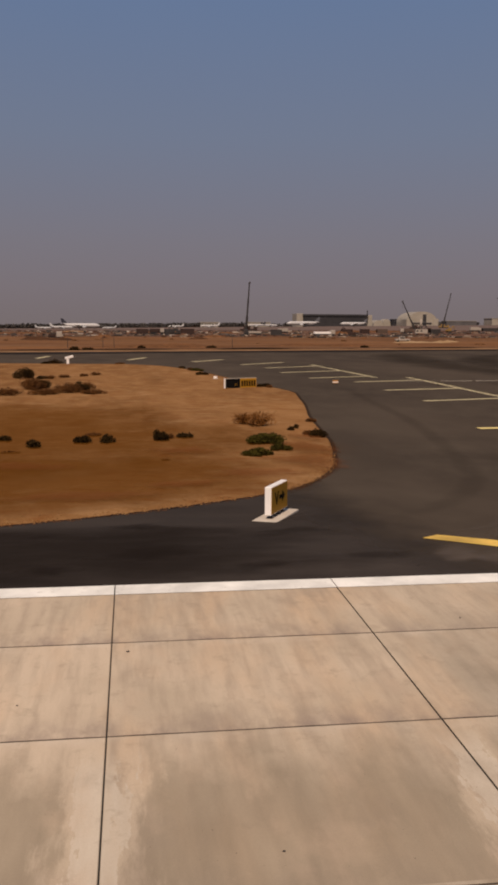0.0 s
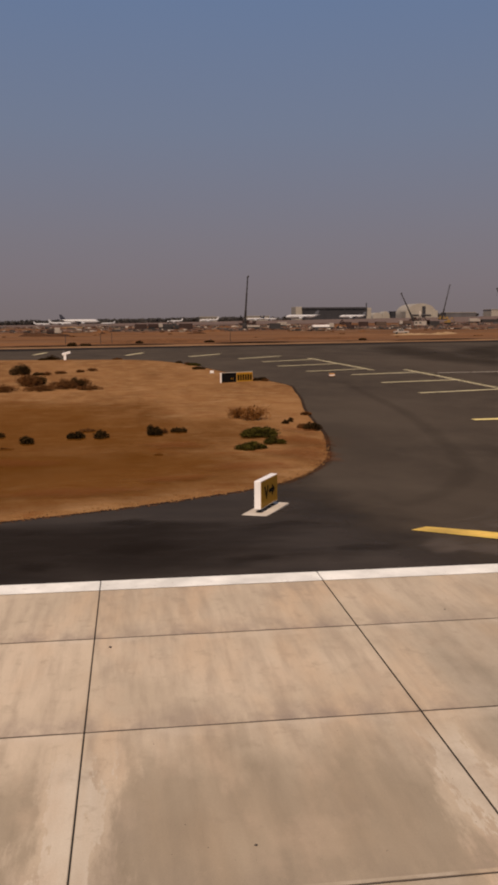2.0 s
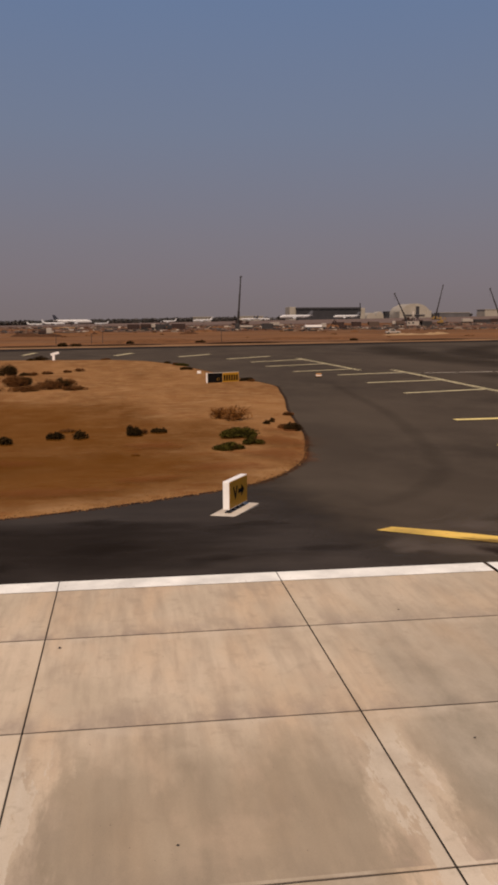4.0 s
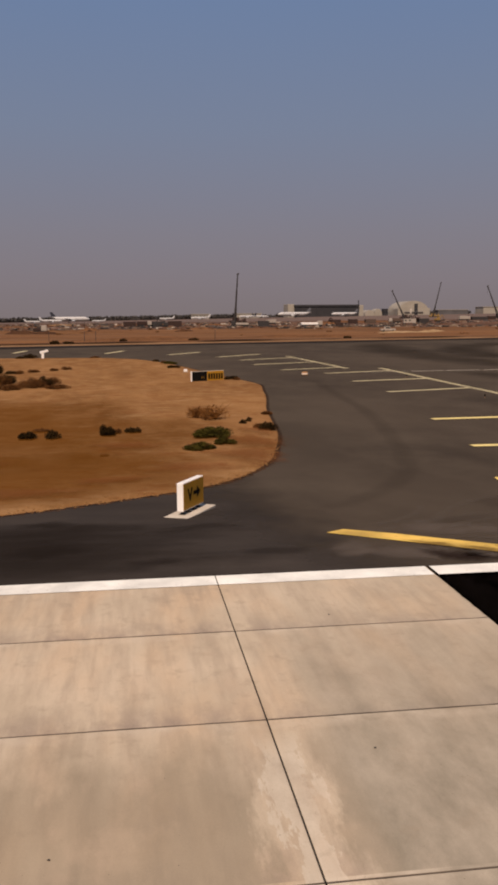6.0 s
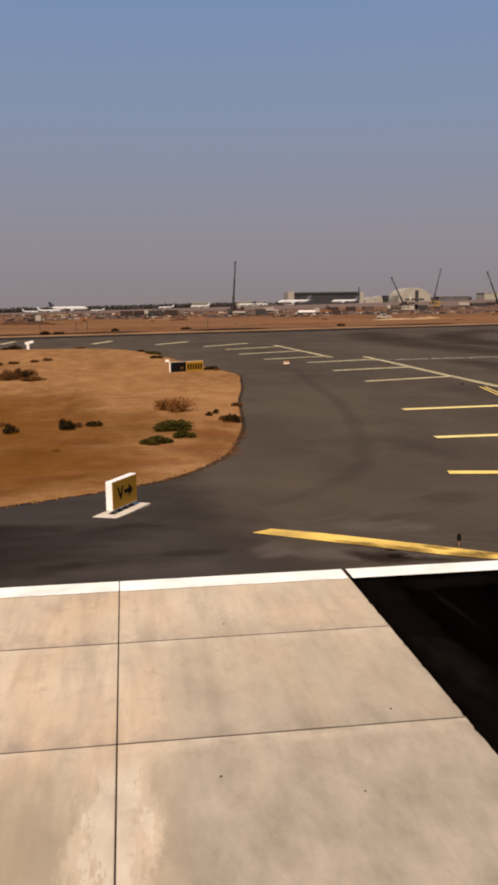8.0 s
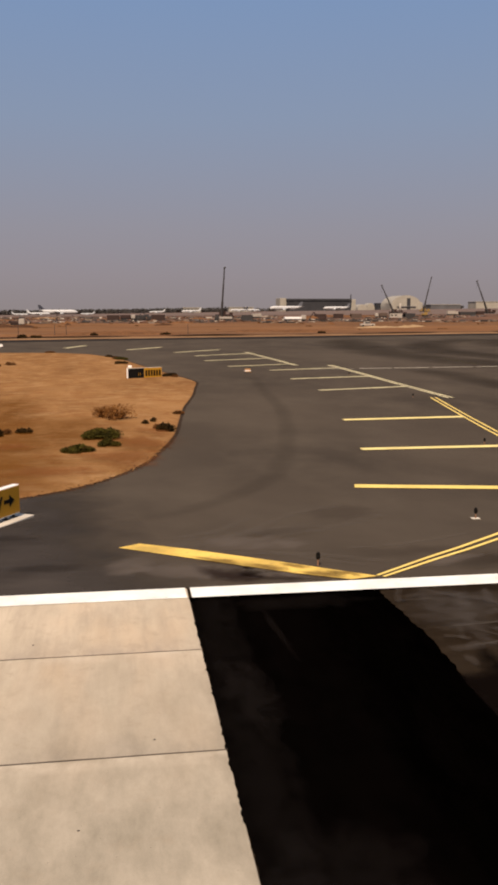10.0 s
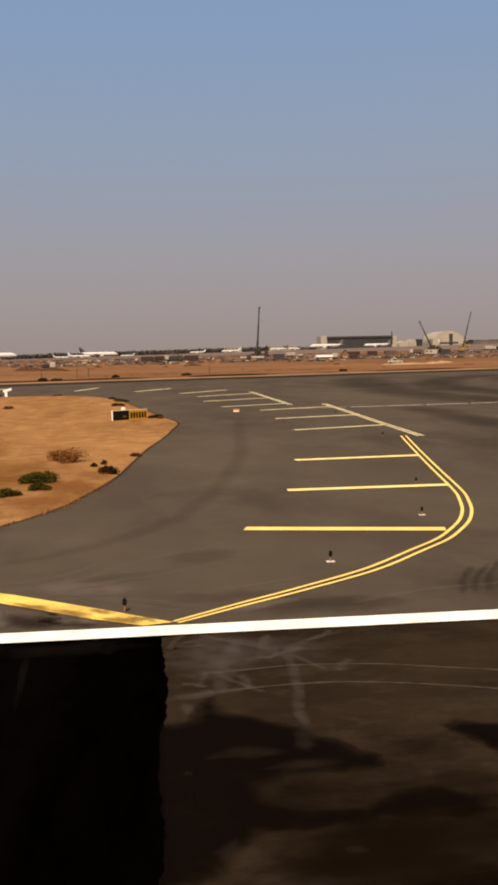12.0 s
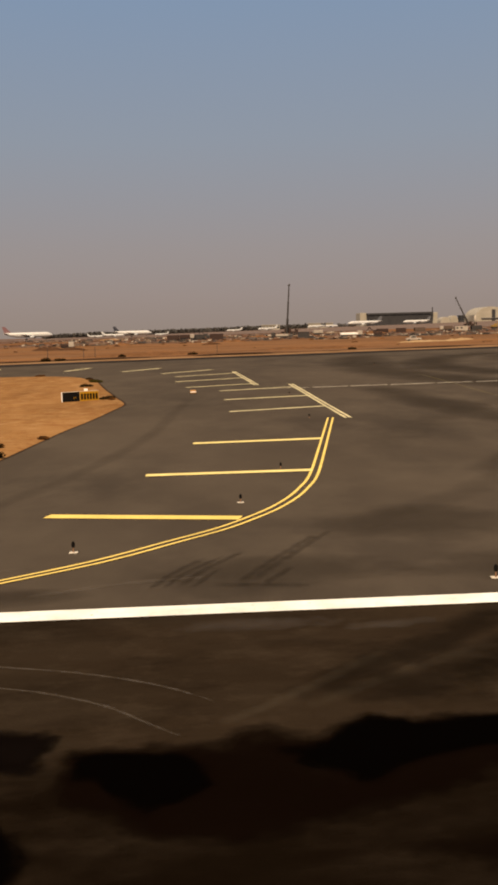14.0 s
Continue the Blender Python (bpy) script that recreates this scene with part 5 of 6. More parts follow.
# dry wisps over the far desert
co, fc = [], []
for i in range(170):
    x, y = rng.uniform(-120, 260), rng.uniform(230, 560)
    w, h = rng.uniform(0.6, 4.0), rng.uniform(0.12, 0.4)
    c, f = leaves(40, w, w, h, 0.35, rng, 3)
    k = len(co)
    z = land1(x, y) + 0.15
    co.extend((x + p[0], y + p[1], z + p[2]) for p in c)
    fc.extend(tuple(q + k for q in r) for r in f)
tagged(pieces("desert_scrub", co, fc, DRY, None, "sparse dry scrub over the far desert"), "", "scrub", "", "stuff")


# ---- aircraft on the far apron ----
def airliner(x, y, heading, length, fin, label):
    """A twin-engined jet; its nose points along +x before the turn."""
    L = length / 38.0
    base = thing("airliner", label, "aircraft", stand(x, y, heading), "parked airliners")
    zc, r = 4.1 * L, 2.0 * L
    rings = [(19 * L, zc - 0.5 * L, 0.1 * L, 0.1 * L), (18.4 * L, zc - 0.4 * L, 0.8 * L, 0.7 * L), (17 * L, zc - 0.2 * L, 1.4 * L, 1.35 * L), (14.8 * L, zc, r * 0.97, r * 0.97),
             (12 * L, zc, r, r), (0, zc, r, r), (-8 * L, zc, r, r), (-12 * L, zc + 0.3 * L, r * 0.85, r * 0.82), (-16 * L, zc + 0.9 * L, r * 0.5, r * 0.5), (-19 * L, zc + 1.3 * L, 0.2 * L, 0.25 * L)]
    part("fuselage", lathe(rings), HAZED_WHITE, base, "white fuselage", smooth=True)
    bm = bmesh.new()
    for i in range(26):
        for s in (-1, 1):
            wx = (13 - i) * L
            add_box(bm, wx - 0.14 * L, wx + 0.14 * L, s * r * 0.985 - 0.03, s * r * 0.985 + 0.03, zc + 0.25 * L, zc + 0.62 * L)
    tagged(part("window_row", bm, GLASS_DARK, base, "row of dark cabin windows"), kind="stuff")
    part("windscreen", boxed(16.4 * L, 17.3 * L, -1.0 * L, 1.0 * L, zc + 0.55 * L, zc + 0.95 * L, taper=0.3), GLASS_DARK, base, "dark cockpit glass")
    for s in (-1, 1):
        root = [(4.5 * L, s * 1.5 * L, zc - 1.2 * L), (-2.5 * L, s * 1.5 * L, zc - 1.2 * L), (-2.5 * L, s * 1.5 * L, zc - 0.75 * L), (4.5 * L, s * 1.5 * L, zc - 0.75 * L)]
        tip = [(-3.2 * L, s * 17 * L, zc + 0.3 * L), (-4.9 * L, s * 17 * L, zc + 0.3 * L), (-4.9 * L, s * 17 * L, zc + 0.42 * L), (-3.2 * L, s * 17 * L, zc + 0.42 * L)]
        part("wing", wedge(root, tip), PLANE_GREY, base, "swept grey wing")
        root = [(-14.5 * L, s * 0.8 * L, zc + 0.9 * L), (-17.6 * L, s * 0.8 * L, zc + 0.9 * L), (-17.6 * L, s * 0.8 * L, zc + 1.15 * L), (-14.5 * L, s * 0.8 * L, zc + 1.15 * L)]
        tip = [(-17.2 * L, s * 6.2 * L, zc + 1.5 * L), (-18.6 * L, s * 6.2 * L, zc + 1.5 * L), (-18.6 * L, s * 6.2 * L, zc + 1.6 * L), (-17.2 * L, s * 6.2 * L, zc + 1.6 * L)]
        part("tailplane", wedge(root, tip), PLANE_GREY, base, "grey tailplane")
        part("engine", tube((5.2 * L, s * 5.8 * L, zc - 1.75 * L), (1.2 * L, s * 5.8 * L, zc - 1.75 * L), 1.05 * L, 0.75 * L, 14), PLANE_GREY, base, "grey engine pod", smooth=True)
    low = [(-12.5 * L, -0.15 * L, zc + 1.4 * L), (-18.2 * L, -0.15 * L, zc + 1.4 * L), (-18.2 * L, 0.15 * L, zc + 1.4 * L), (-12.5 * L, 0.15 * L, zc + 1.4 * L)]
    top = [(-17.4 * L, -0.1 * L, zc + 6.6 * L), (-19.8 * L, -0.1 * L, zc + 6.6 * L), (-19.8 * L, 0.1 * L, zc + 6.6 * L), (-17.4 * L, 0.1 * L, zc + 6.6 * L)]
    part("tail_fin", wedge(low, top), fin, base, "upright tail fin")
    for gx_, gy_ in ((13.5, 0), (-1.5, 3.5), (-1.5, -3.5)):
        leg = part("landing_gear", tube((gx_ * L, gy_ * L, 0.5 * L), (gx_ * L, gy_ * L, zc - 1.2 * L), 0.18 * L, 0.22 * L, 8), PLANE_GREY, base, "grey gear leg")
        part("wheel", tube((gx_ * L, (gy_ - 0.4) * L, 0.55 * L), (gx_ * L, (gy_ + 0.4) * L, 0.55 * L), 0.55 * L, 0.55 * L, 12), TYRE_RUBBER, leg, "black tyre")
    return base


airliner(-41.5, 770, 0, 33, FIN_BLUE, "white airliner with a dark blue tail fin on the apron")
airliner(-56, 745, 4, 19, PLANE_GREY, "white airliner seen side-on with a pale fin")
airliner(-71, 748, 6, 14, PLANE_GREY, "small white aircraft with a pale fin")
airliner(-18, 802, 196, 13, PLANE_GREY, "small white business jet on the apron")
airliner(-139, 806, 5, 44, FIN_RED, "white airliner with a red tail fin on the apron")
airliner(57, 1100, 188, 20, HAZED_WHITE, "small white jet parked before the trees")
airliner(95, 1050, 190, 24, HAZED_WHITE, "white jet parked before the trees")
airliner(172, 1200, 200, 27, FIN_BLUE, "white jet with a dark fin beside others")
airliner(192, 1215, 15, 25, FIN_BLUE, "white jet with a dark fin turned away")
airliner(250, 1270, 186, 50, FIN_DULL, "large white airliner parked before the hangar")
airliner(330, 1290, 176, 40, FIN_DULL, "white airliner parked close to the dark hangar")


# ---- buildings on the horizon ----
def hangar():
    base = thing("hangar", "wide dark grey aircraft hangar with pale end towers", "hangar", stand(340, 1452, 0.8))
    w = 109
    part("wall", boxed(-w / 2, w / 2, 0, 60, -3, 17), GREY_CLAD, base, "dark grey cladding")
    part("roof", boxed(-w / 2 - 1, w / 2 + 1, -1.5, 61, 16.6, 20.0, bevel=0.4), GREY_CLAD, base, "flat grey roof edge")
    for i in range(9):
        a = -w / 2 + 3 + i * (w - 6) / 9
        part("door", boxed(a + 0.5, a + (w - 6) / 9 - 0.5, -0.8, 0.0, -2.5, 15.0, bevel=0.1), GREY_CLAD, base, "tall sliding door leaf")
    for i in range(10):
        a = -w / 2 + 3 + i * (w - 6) / 9
        part("column", boxed(a - 0.6, a + 0.6, -1.3, 0.1, -2.5, 16.5), GREY_CLAD, base, "grey steel column")
    part("tower", boxed(-w / 2 - 11, -w / 2 - 0.2, 2, 40, -3, 21, bevel=0.3), HAZED_BEIGE, base, "pale beige end tower")
    part("tower", boxed(w / 2 + 0.2, w / 2 + 9, 2, 40, -3, 19, bevel=0.3), HAZED_BEIGE, base, "pale beige end tower")
    part("mast", boxed(w / 2 - 1.5, w / 2 + 0.1, -2.0, -1.3, 10, 27), GREY_CLAD, base, "dark corner mast")


hangar()


def vault(name, label, x, y, width, height, length, material, door=True):
    """A vaulted building with its front towards -y."""
    base = thing(name, label, "hangar", stand(x, y))
    n, out = 20, []
    for i in range(n + 1):
        a = math.pi * i / n
        out.append((-math.cos(a) * width / 2, math.sin(a) ** 0.75 * height))
    pts = [(px_, 0, pz_) for px_, pz_ in out] + [(width / 2, 0, -4), (-width / 2, 0, -4)]
    part("shell", wedge(pts, [(a, length, c) for a, _, c in pts]), material, base, "curved beige shell")
    if door:
        part("door", boxed(width * 0.02, width * 0.13, -0.7, 0.0, -2, height * 0.8), GREY_CLAD, base, "tall dark doorway")
        part("buttress", boxed(-width * 0.5, -width * 0.36, -1.0, length * 0.5, -2, height * 0.45, bevel=0.2), material, base)
        part("buttress", boxed(width * 0.36, width * 0.52, -1.0, length * 0.5, -2, height * 0.5, bevel=0.2), material, base)
        part("canopy", boxed(-width * 0.3, width * 0.3, -2.0, 0.0, height * 0.18, height * 0.23), ROOF_GREY, base, "grey canopy")
    return base


vault("vaulted_hangar", "large beige vaulted hangar with a dark doorway", 555, 1650, 62, 27, 70, HAZED_BEIGE)
vault("tent_hangar", "pale rounded tent hangar on the apron", 466, 1640, 18, 11, 30, HAZED_BEIGE, False)
vault("tent_hangar", "pale rounded tent hangar with a dark neighbour", 484, 1645, 15, 13, 30, HAZED_BEIGE, False)


def block(name, label, x, y, w, d, h, wall, roof, bays, turn=0):
    base = thing(name, label, "building", stand(x, y, turn))
    part("wall", boxed(-w / 2, w / 2, 0, d, -3, h), wall, base)
    part("roof", boxed(-w / 2 - 0.8, w / 2 + 0.8, -0.8, d + 0.8, h, h + 0.9, bevel=0.1), roof, base, "flat roof edge")
    for i in range(bays):
        a = -w / 2 + w * (i + 0.2) / bays
        part("window", boxed(a, a + 0.6 * w / bays, -0.12, 0.05, h * 0.35, h * 0.75), GLASS_DARK, base, "dark window")
    return base


block("terminal_building", "long low grey building with a pale roof", 634, 1650, 60, 30, 8, ROOF_GREY, HAZED_BEIGE, 0)
block("warehouse", "plain beige warehouse with a flat roof", 730, 1620, 95, 40, 12, HAZED_BEIGE, HAZED_BEIGE, 0)
block("pump_house", "small dark block beside the tents", 497, 1640, 9, 12, 12, GREY_CLAD, GREY_CLAD, 2)
block("service_building", "small pale service building before the trees", 118, 1320, 26, 15, 7, HAZED_BEIGE, HAZED_BEIGE, 5)
block("service_building", "low beige service building among trees", 205, 1420, 40, 15, 7, HAZED_BEIGE, HAZED_BEIGE, 0)

# rows of far trees, with distance haze painted into the leaf colour
co, fc, tco, tfc = [], [], [], []
for i in range(560):
    if i < 430:
        x, y = rng.uniform(-260, 190), rng.uniform(1500, 1800)
    else:
        x, y = rng.uniform(150, 900), rng.uniform(1680, 1850)
    h, w = rng.uniform(6, 8.5), rng.uniform(9, 18)
    z = land1(x, y)
    c, f = leaves(90, w, w, h, 2.0, rng, 6)
    k = len(co)
    co.extend((x + p[0], y + p[1], z + 1 + p[2]) for p in c)
    fc.extend(tuple(q + k for q in r) for r in f)
    k = len(tco)
    for a, b in ((0.3, 0), (0.15, h * 0.6)):
        tco.extend((x + a * cx, y + a * cy, z + b) for cx, cy in ((1, 0), (-0.5, 0.87), (-0.5, -0.87)))
    tfc.extend((k + j, k + (j + 1) % 3, k + 3 + (j + 1) % 3, k + 3 + j) for j in range(3))
woods = tagged(pieces("far_trees", co, fc, HAZED_LEAF, None, "row of dark trees on the horizon, haze put into their colour"), "", "trees", "", "stuff")
pieces("trunks", tco, tfc, DRY, woods, "thin brown trunks")


# ---- building site beyond the taxiway ----
def mobile_crane(x, y, tip, colour, label):
    """A crane on wheels; tip: the boom's end in the world."""
    base = thing("mobile_crane", label, "crane", stand(x, y), "site cranes")
    part("carrier", boxed(-5.5, 5.5, -1.3, 1.3, 0.9, 2.0, bevel=0.12), colour, base, "long wheeled carrier")
    part("cab", boxed(3.4, 5.4, -1.25, 1.25, 2.0, 3.3, bevel=0.15), colour, base, "driver's cab")
    part("superstructure", boxed(-3.2, 1.0, -1.3, 1.3, 2.0, 3.9, bevel=0.15), colour, base, "turning upper body")
    for i in range(4):
        for s in (-1, 1):
            part("wheel", tube((-4 + i * 2.6, s * 1.05, 0.65), (-4 + i * 2.6, s * 1.4, 0.65), 0.65, 0.65, 14), TYRE_RUBBER, base, "black tyre")
    foot = Vector((-1.9, -1.9, 0.9))
    end = Vector(tip) - base.matrix_world.translation
    for i, (a, b, r) in enumerate(((0, 0.30, 0.85), (0.28, 0.66, 0.60), (0.64, 1.0, 0.44))):
        part("boom", tube(foot.lerp(end, a), foot.lerp(end, b), r, r * 0.95, 6), STEEL, base, "dark telescopic boom section")
    part("boom_head", tube(end - Vector((0.5, 0, 0.4)), end + Vector((0.7, 0, 0.5)), 0.5, 0.5, 8), STEEL, base, "boom head with sheaves")
    part("hoist_rope", tube(end, end - Vector((0, 0, end.z * 0.25)), 0.05, 0.05, 5), DARK_METAL, base, "thin hoist rope")
    return base


mobile_crane(76.2, 556, (76.2, 553, 34.3), RUST, "mobile crane with a tall nearly upright boom")
mobile_crane(250, 748, (237.8, 750, 29.6), RUST, "mobile crane with its boom leaning over")
mobile_crane(324, 884, (330, 882, 42.0), MACHINE, "mobile crane with a steep dark boom")
mobile_crane(316, 700, (304.5, 700, 31.9), RUST, "mobile crane with a long slanting boom")


def lorry(x, y, turn, cab, load, label, length=7.0, tall=2.6):
    base = thing("lorry", label, "truck", stand(x, y, turn, 0.25), "site vehicles")
    part("chassis", boxed(-length / 2, length / 2, -0.9, 0.9, 0.6, 0.95), DARK_METAL, base, "dark chassis")
    part("cab", boxed(length / 2 - 1.9, length / 2, -1.15, 1.15, 0.8, 2.7, bevel=0.18), cab, base, "driver's cab")
    part("windscreen", boxed(length / 2 - 0.08, length / 2 + 0.03, -1.0, 1.0, 1.75, 2.45), GLASS_DARK, base, "dark windscreen")
    part("body", boxed(-length / 2, length / 2 - 2.1, -1.2, 1.2, 0.95, tall, bevel=0.08), load, base, "load body")
    for wx in (-length / 2 + 1.0, -length / 2 + 2.2, length / 2 - 1.2):
        for s in (-1, 1):
            part("wheel", tube((wx, s * 0.85, 0.5), (wx, s * 1.15, 0.5), 0.5, 0.5, 14), TYRE_RUBBER, base, "black tyre")
    return base


def pickup(x, y, turn, label):
    base = thing("pickup", label, "car", stand(x, y, turn, 0.2), "site vehicles")
    part("body", boxed(-2.5, 2.5, -0.9, 0.9, 0.4, 1.05, bevel=0.12), DUSTY_WHITE, base, "dusty white painted body")
    part("cabin", boxed(-0.9, 1.3, -0.8, 0.8, 1.05, 1.75, bevel=0.12, taper=0.15), DUSTY_WHITE, base)
    for s in (-1, 1):
        part("side_window", boxed(-0.65, 0.95, s * 0.77 - 0.03, s * 0.77 + 0.03, 1.15, 1.58), GLASS_DARK, base, "dark side window")
        for wx in (-1.6, 1.6):
            part("wheel", tube((wx, s * 0.7, 0.36), (wx, s * 0.92, 0.36), 0.36, 0.36, 14), TYRE_RUBBER, base, "black tyre")
    return base


def cabin(x, y, turn, colour, label, w=6.0, h=2.6, name="site_cabin"):
    base = thing(name, label, "cabin", stand(x, y, turn, 0.2))
    part("shell", boxed(-w / 2, w / 2, -1.2, 1.2, 0.0, h, bevel=0.05), colour, base)
    part("roof", boxed(-w / 2 - 0.1, w / 2 + 0.1, -1.3, 1.3, h, h + 0.12), DARK_METAL if colour is DUSTY_WHITE else colour, base, "thin roof sheet")
    for i in range(max(1, int(w // 2.5))):
        a = -w / 2 + 0.6 + i * 2.3
        if colour is DUSTY_WHITE:
            part("window", boxed(a, a + 1.1, -1.24, -1.18, 1.1, 1.9), GLASS_DARK, base, "dark window")
    for s in (-1, 1):
        part("skid", boxed(s * (w / 2 - 0.6) - 0.1, s * (w / 2 - 0.6) + 0.1, -1.2, 1.2, -0.35, 0.0), DARK_METAL, base, "dark skid")
    return base


def container(x, y, turn, colour, label, w=6.0):
    base = thing("container", label, "container", stand(x, y, turn, 0.2), "shipping containers")
    bm = bmesh.new()
    n = int(w * 3)
    for i in range(n):
        a = -w / 2 + w * i / n
        add_box(bm, a, a + w / n * 0.55, -1.24, 1.24, -0.15, 2.45)
    tagged(part("ribs", bm, colour, base, "ribbed steel side"), kind="stuff")
    part("shell", boxed(-w / 2, w / 2, -1.2, 1.2, -0.2, 2.5, bevel=0.04), colour, base, "steel box")
    return base


def excavator(x, y, turn, colour, label):
    base = thing("excavator", label, "excavator", stand(x, y, turn, 0.15), "site vehicles")
    for s in (-1, 1):
        part("track", boxed(-1.8, 1.8, s * 1.1 - 0.3, s * 1.1 + 0.3, -0.1, 0.85, bevel=0.3), TYRE_RUBBER, base, "dark crawler track")
    part("body", boxed(-2.0, 1.2, -1.3, 1.3, 0.9, 2.1, bevel=0.15), colour, base)
    part("cab", boxed(0.2, 1.6, 0.2, 1.25, 1.6, 3.0, bevel=0.12), colour, base)
    boom = part("boom", wedge([(1.0, -0.2, 1.6), (1.0, 0.2, 1.6), (1.3, 0.2, 2.3), (1.3, -0.2, 2.3)], [(3.6, -0.15, 3.9), (3.6, 0.15, 3.9), (3.4, 0.15, 4.4), (3.4, -0.15, 4.4)]), colour, base)
    part("arm", tube((3.5, 0, 4.2), (5.2, 0, 1.6), 0.22, 0.15, 8), colour, base)
    part("bucket", boxed(4.7, 5.6, -0.5, 0.5, 0.7, 1.6, bevel=0.2), DARK_METAL, base, "dark bucket")
    return base


def mound(x, y, w, d, h, turn, material, label, seed, name="mound"):
    n = 22
    co, fc = [], []
    for j in range(n + 1):
        for i in range(n + 1):
            u, v = 2 * i / n - 1, 2 * j / n - 1
            r = max(0.0, 1 - u * u) * max(0.0, 1 - v * v)
            k = 1 + 0.7 * noise.noise((u * 3 + seed, v * 3, seed))
            co.append((u * w / 2, v * d / 2, h * r ** 0.8 * k - 0.12))
    for j in range(n):
        for i in range(n):
            a = j * (n + 1) + i
            fc.append((a, a + 1, a + n + 2, a + n + 1))
    ob = pieces(name, co, fc, material, None, label, smooth=True)
    ob.matrix_world = stand(x, y, turn, 0.15)
    return tagged(ob, "", "mound")


lorry(88.5, 384, 4, DUSTY_WHITE, WHITE, "long white trailer lorry on the building site", 9.8, 1.95)
lorry(57.3, 398, 178, DARK_METAL, DUSTY_WHITE, "pale flat lorry parked before the crane", 8.0, 1.9)
lorry(13.5, 425, 6, DUSTY_WHITE, RUST, "white-cabbed tipper lorry on the site", 7.0, 2.6)
lorry(84.0, 470, 12, DUSTY_WHITE, DUSTY_WHITE, "small white van-bodied lorry", 5.2, 2.6)
lorry(240, 585, 5, DUSTY_WHITE, DUSTY_WHITE, "white lorry beside dark containers", 8.0, 3.2)
lorry(158, 482, 170, DUSTY_WHITE, SITE_GREY, "pale lorry beside stacked goods", 7.0, 2.8)
pickup(92, 276, 176, "white pickup truck on the sand track")
cabin(28, 418, 3, RUST, "rust-brown site cabin on skids", 6.5)
lorry(-25.0, 295, 5, DUSTY_WHITE, RUST, "small pale-cabbed lorry behind dark spoil", 4.6, 1.9)
mound(-30.5, 288, 12, 5, 1.15, 4, DARK_SOIL, "long dark mound of spoil", 9.3)
mound(-23.0, 290, 9, 5, 0.95, -5, DARK_SOIL, "dark mound of spoil", 4.1)
mound(-8.5, 300, 3.5, 3, 1.0, 0, DARK_SOIL, "small dark mound of spoil", 2.2)
mound(25.0, 306, 8, 4, 0.9, 0, DARK_SOIL, "brown mound of spoil", 6.6)
mound(-31.0, 490, 17, 5, 1.0, 0, PALE_SAND, "pale bank of dumped sand", 3.9)
cabin(166, 480, -5, DUSTY_WHITE, "white site cabin on skids", 7.0)
cabin(128, 462, 0, RUST, "rust-red site cabin on skids", 5.0, 2.4)
cabin(68, 395, 0, DARK_METAL, "dark open site shelter", 5.0, 2.6, "site_shelter")
for x, y, t, c, lab, w in ((19.5, 428, 2, DARK_METAL, "black ribbed shipping container on the site", 6.0), (6.5, 432, -4, RUST, "rust-red ribbed shipping container on the site", 6.0), (117, 458, 5, RUST, "rust-red ribbed shipping container on the site", 6.0),
                           (253, 590, 0, DARK_METAL, "dark ribbed shipping container on the site", 12.0), (246, 600, 0, RUST, "rust-red ribbed shipping container on the site", 6.0), (176, 485, 0, DARK_METAL, "dark ribbed shipping container on the site", 6.0),
                           (140, 470, 0, SITE_GREY, "brown-grey ribbed shipping container on the site", 6.0), (283, 640, 0, RUST, "rust-red ribbed shipping container on the site", 6.0)):
    container(x, y, t, c, lab, w)
excavator(98, 372, 160, RUST, "rust-brown excavator with its arm down")
excavator(203, 536, 20, MACHINE, "yellow excavator on the site")
excavator(185, 520, 200, RUST, "brown excavator beside the containers")
excavator(24, 424, 180, DARK_METAL, "dark excavator among containers")
for i, (x, y, w, d, h, t, m, lab) in enumerate((
        (34, 340, 12, 7, 1.0, 0, SOIL, "mound of reddish soil"), (-10, 336, 9, 7, 1.1, 0, SOIL, "low mound of brown soil"), (75, 380, 7, 5, 1.0, 0, SOIL, "small mound of brown soil"),
        (89, 316, 3.5, 3, 0.9, 0, SOIL, "small dark mound of soil"), (91, 262, 36, 7, 0.62, 48, PALE_BANK, "long pale bank of dumped sand"), (107, 276, 20, 6, 0.6, 48, PALE_BANK, "pale bank of dumped sand"),
        (210, 420, 120, 30, 1.6, 20, FAR_SAND, "long low sand bank"), (-18, 300, 60, 20, 0.9, 8, FAR_SAND, "low bank of bare sand"), (112, 452, 16, 9, 1.1, 0, SOIL, "mound of reddish soil"),
        (50, 440, 14, 9, 1.0, 0, SOIL, "mound of brown soil"), (20, 470, 50, 14, 1.0, 0, SOIL, "long mound of dug soil"), (-60, 420, 60, 16, 0.9, 0, SOIL, "long mound of dug soil"),
        (150, 540, 70, 18, 1.2, 10, SOIL, "long mound of dug soil"), (8, 205, 40, 8, 0.7, 14, SOIL, "low dark bank beside the road"), (52, 222, 46, 7, 0.6, 15, SOIL, "low dark bank beside the road"))):
    mound(x, y, w, d, h, t, m, lab, i * 1.7)
silo = thing("silo", "slim dusty white silo beside a crane", "silo", stand(252.5, 742))
part("barrel", tube((0, 0, 1.5), (0, 0, 8.5), 0.9, 0.9, 16), DUSTY_WHITE, silo, smooth=True)
part("hopper", tube((0, 0, 0), (0, 0, 1.5), 0.3, 0.9, 16), DUSTY_WHITE, silo)
part("cap", tube((0, 0, 8.5), (0, 0, 9.1), 0.9, 0.3, 16), DUSTY_WHITE, silo, "domed cap")
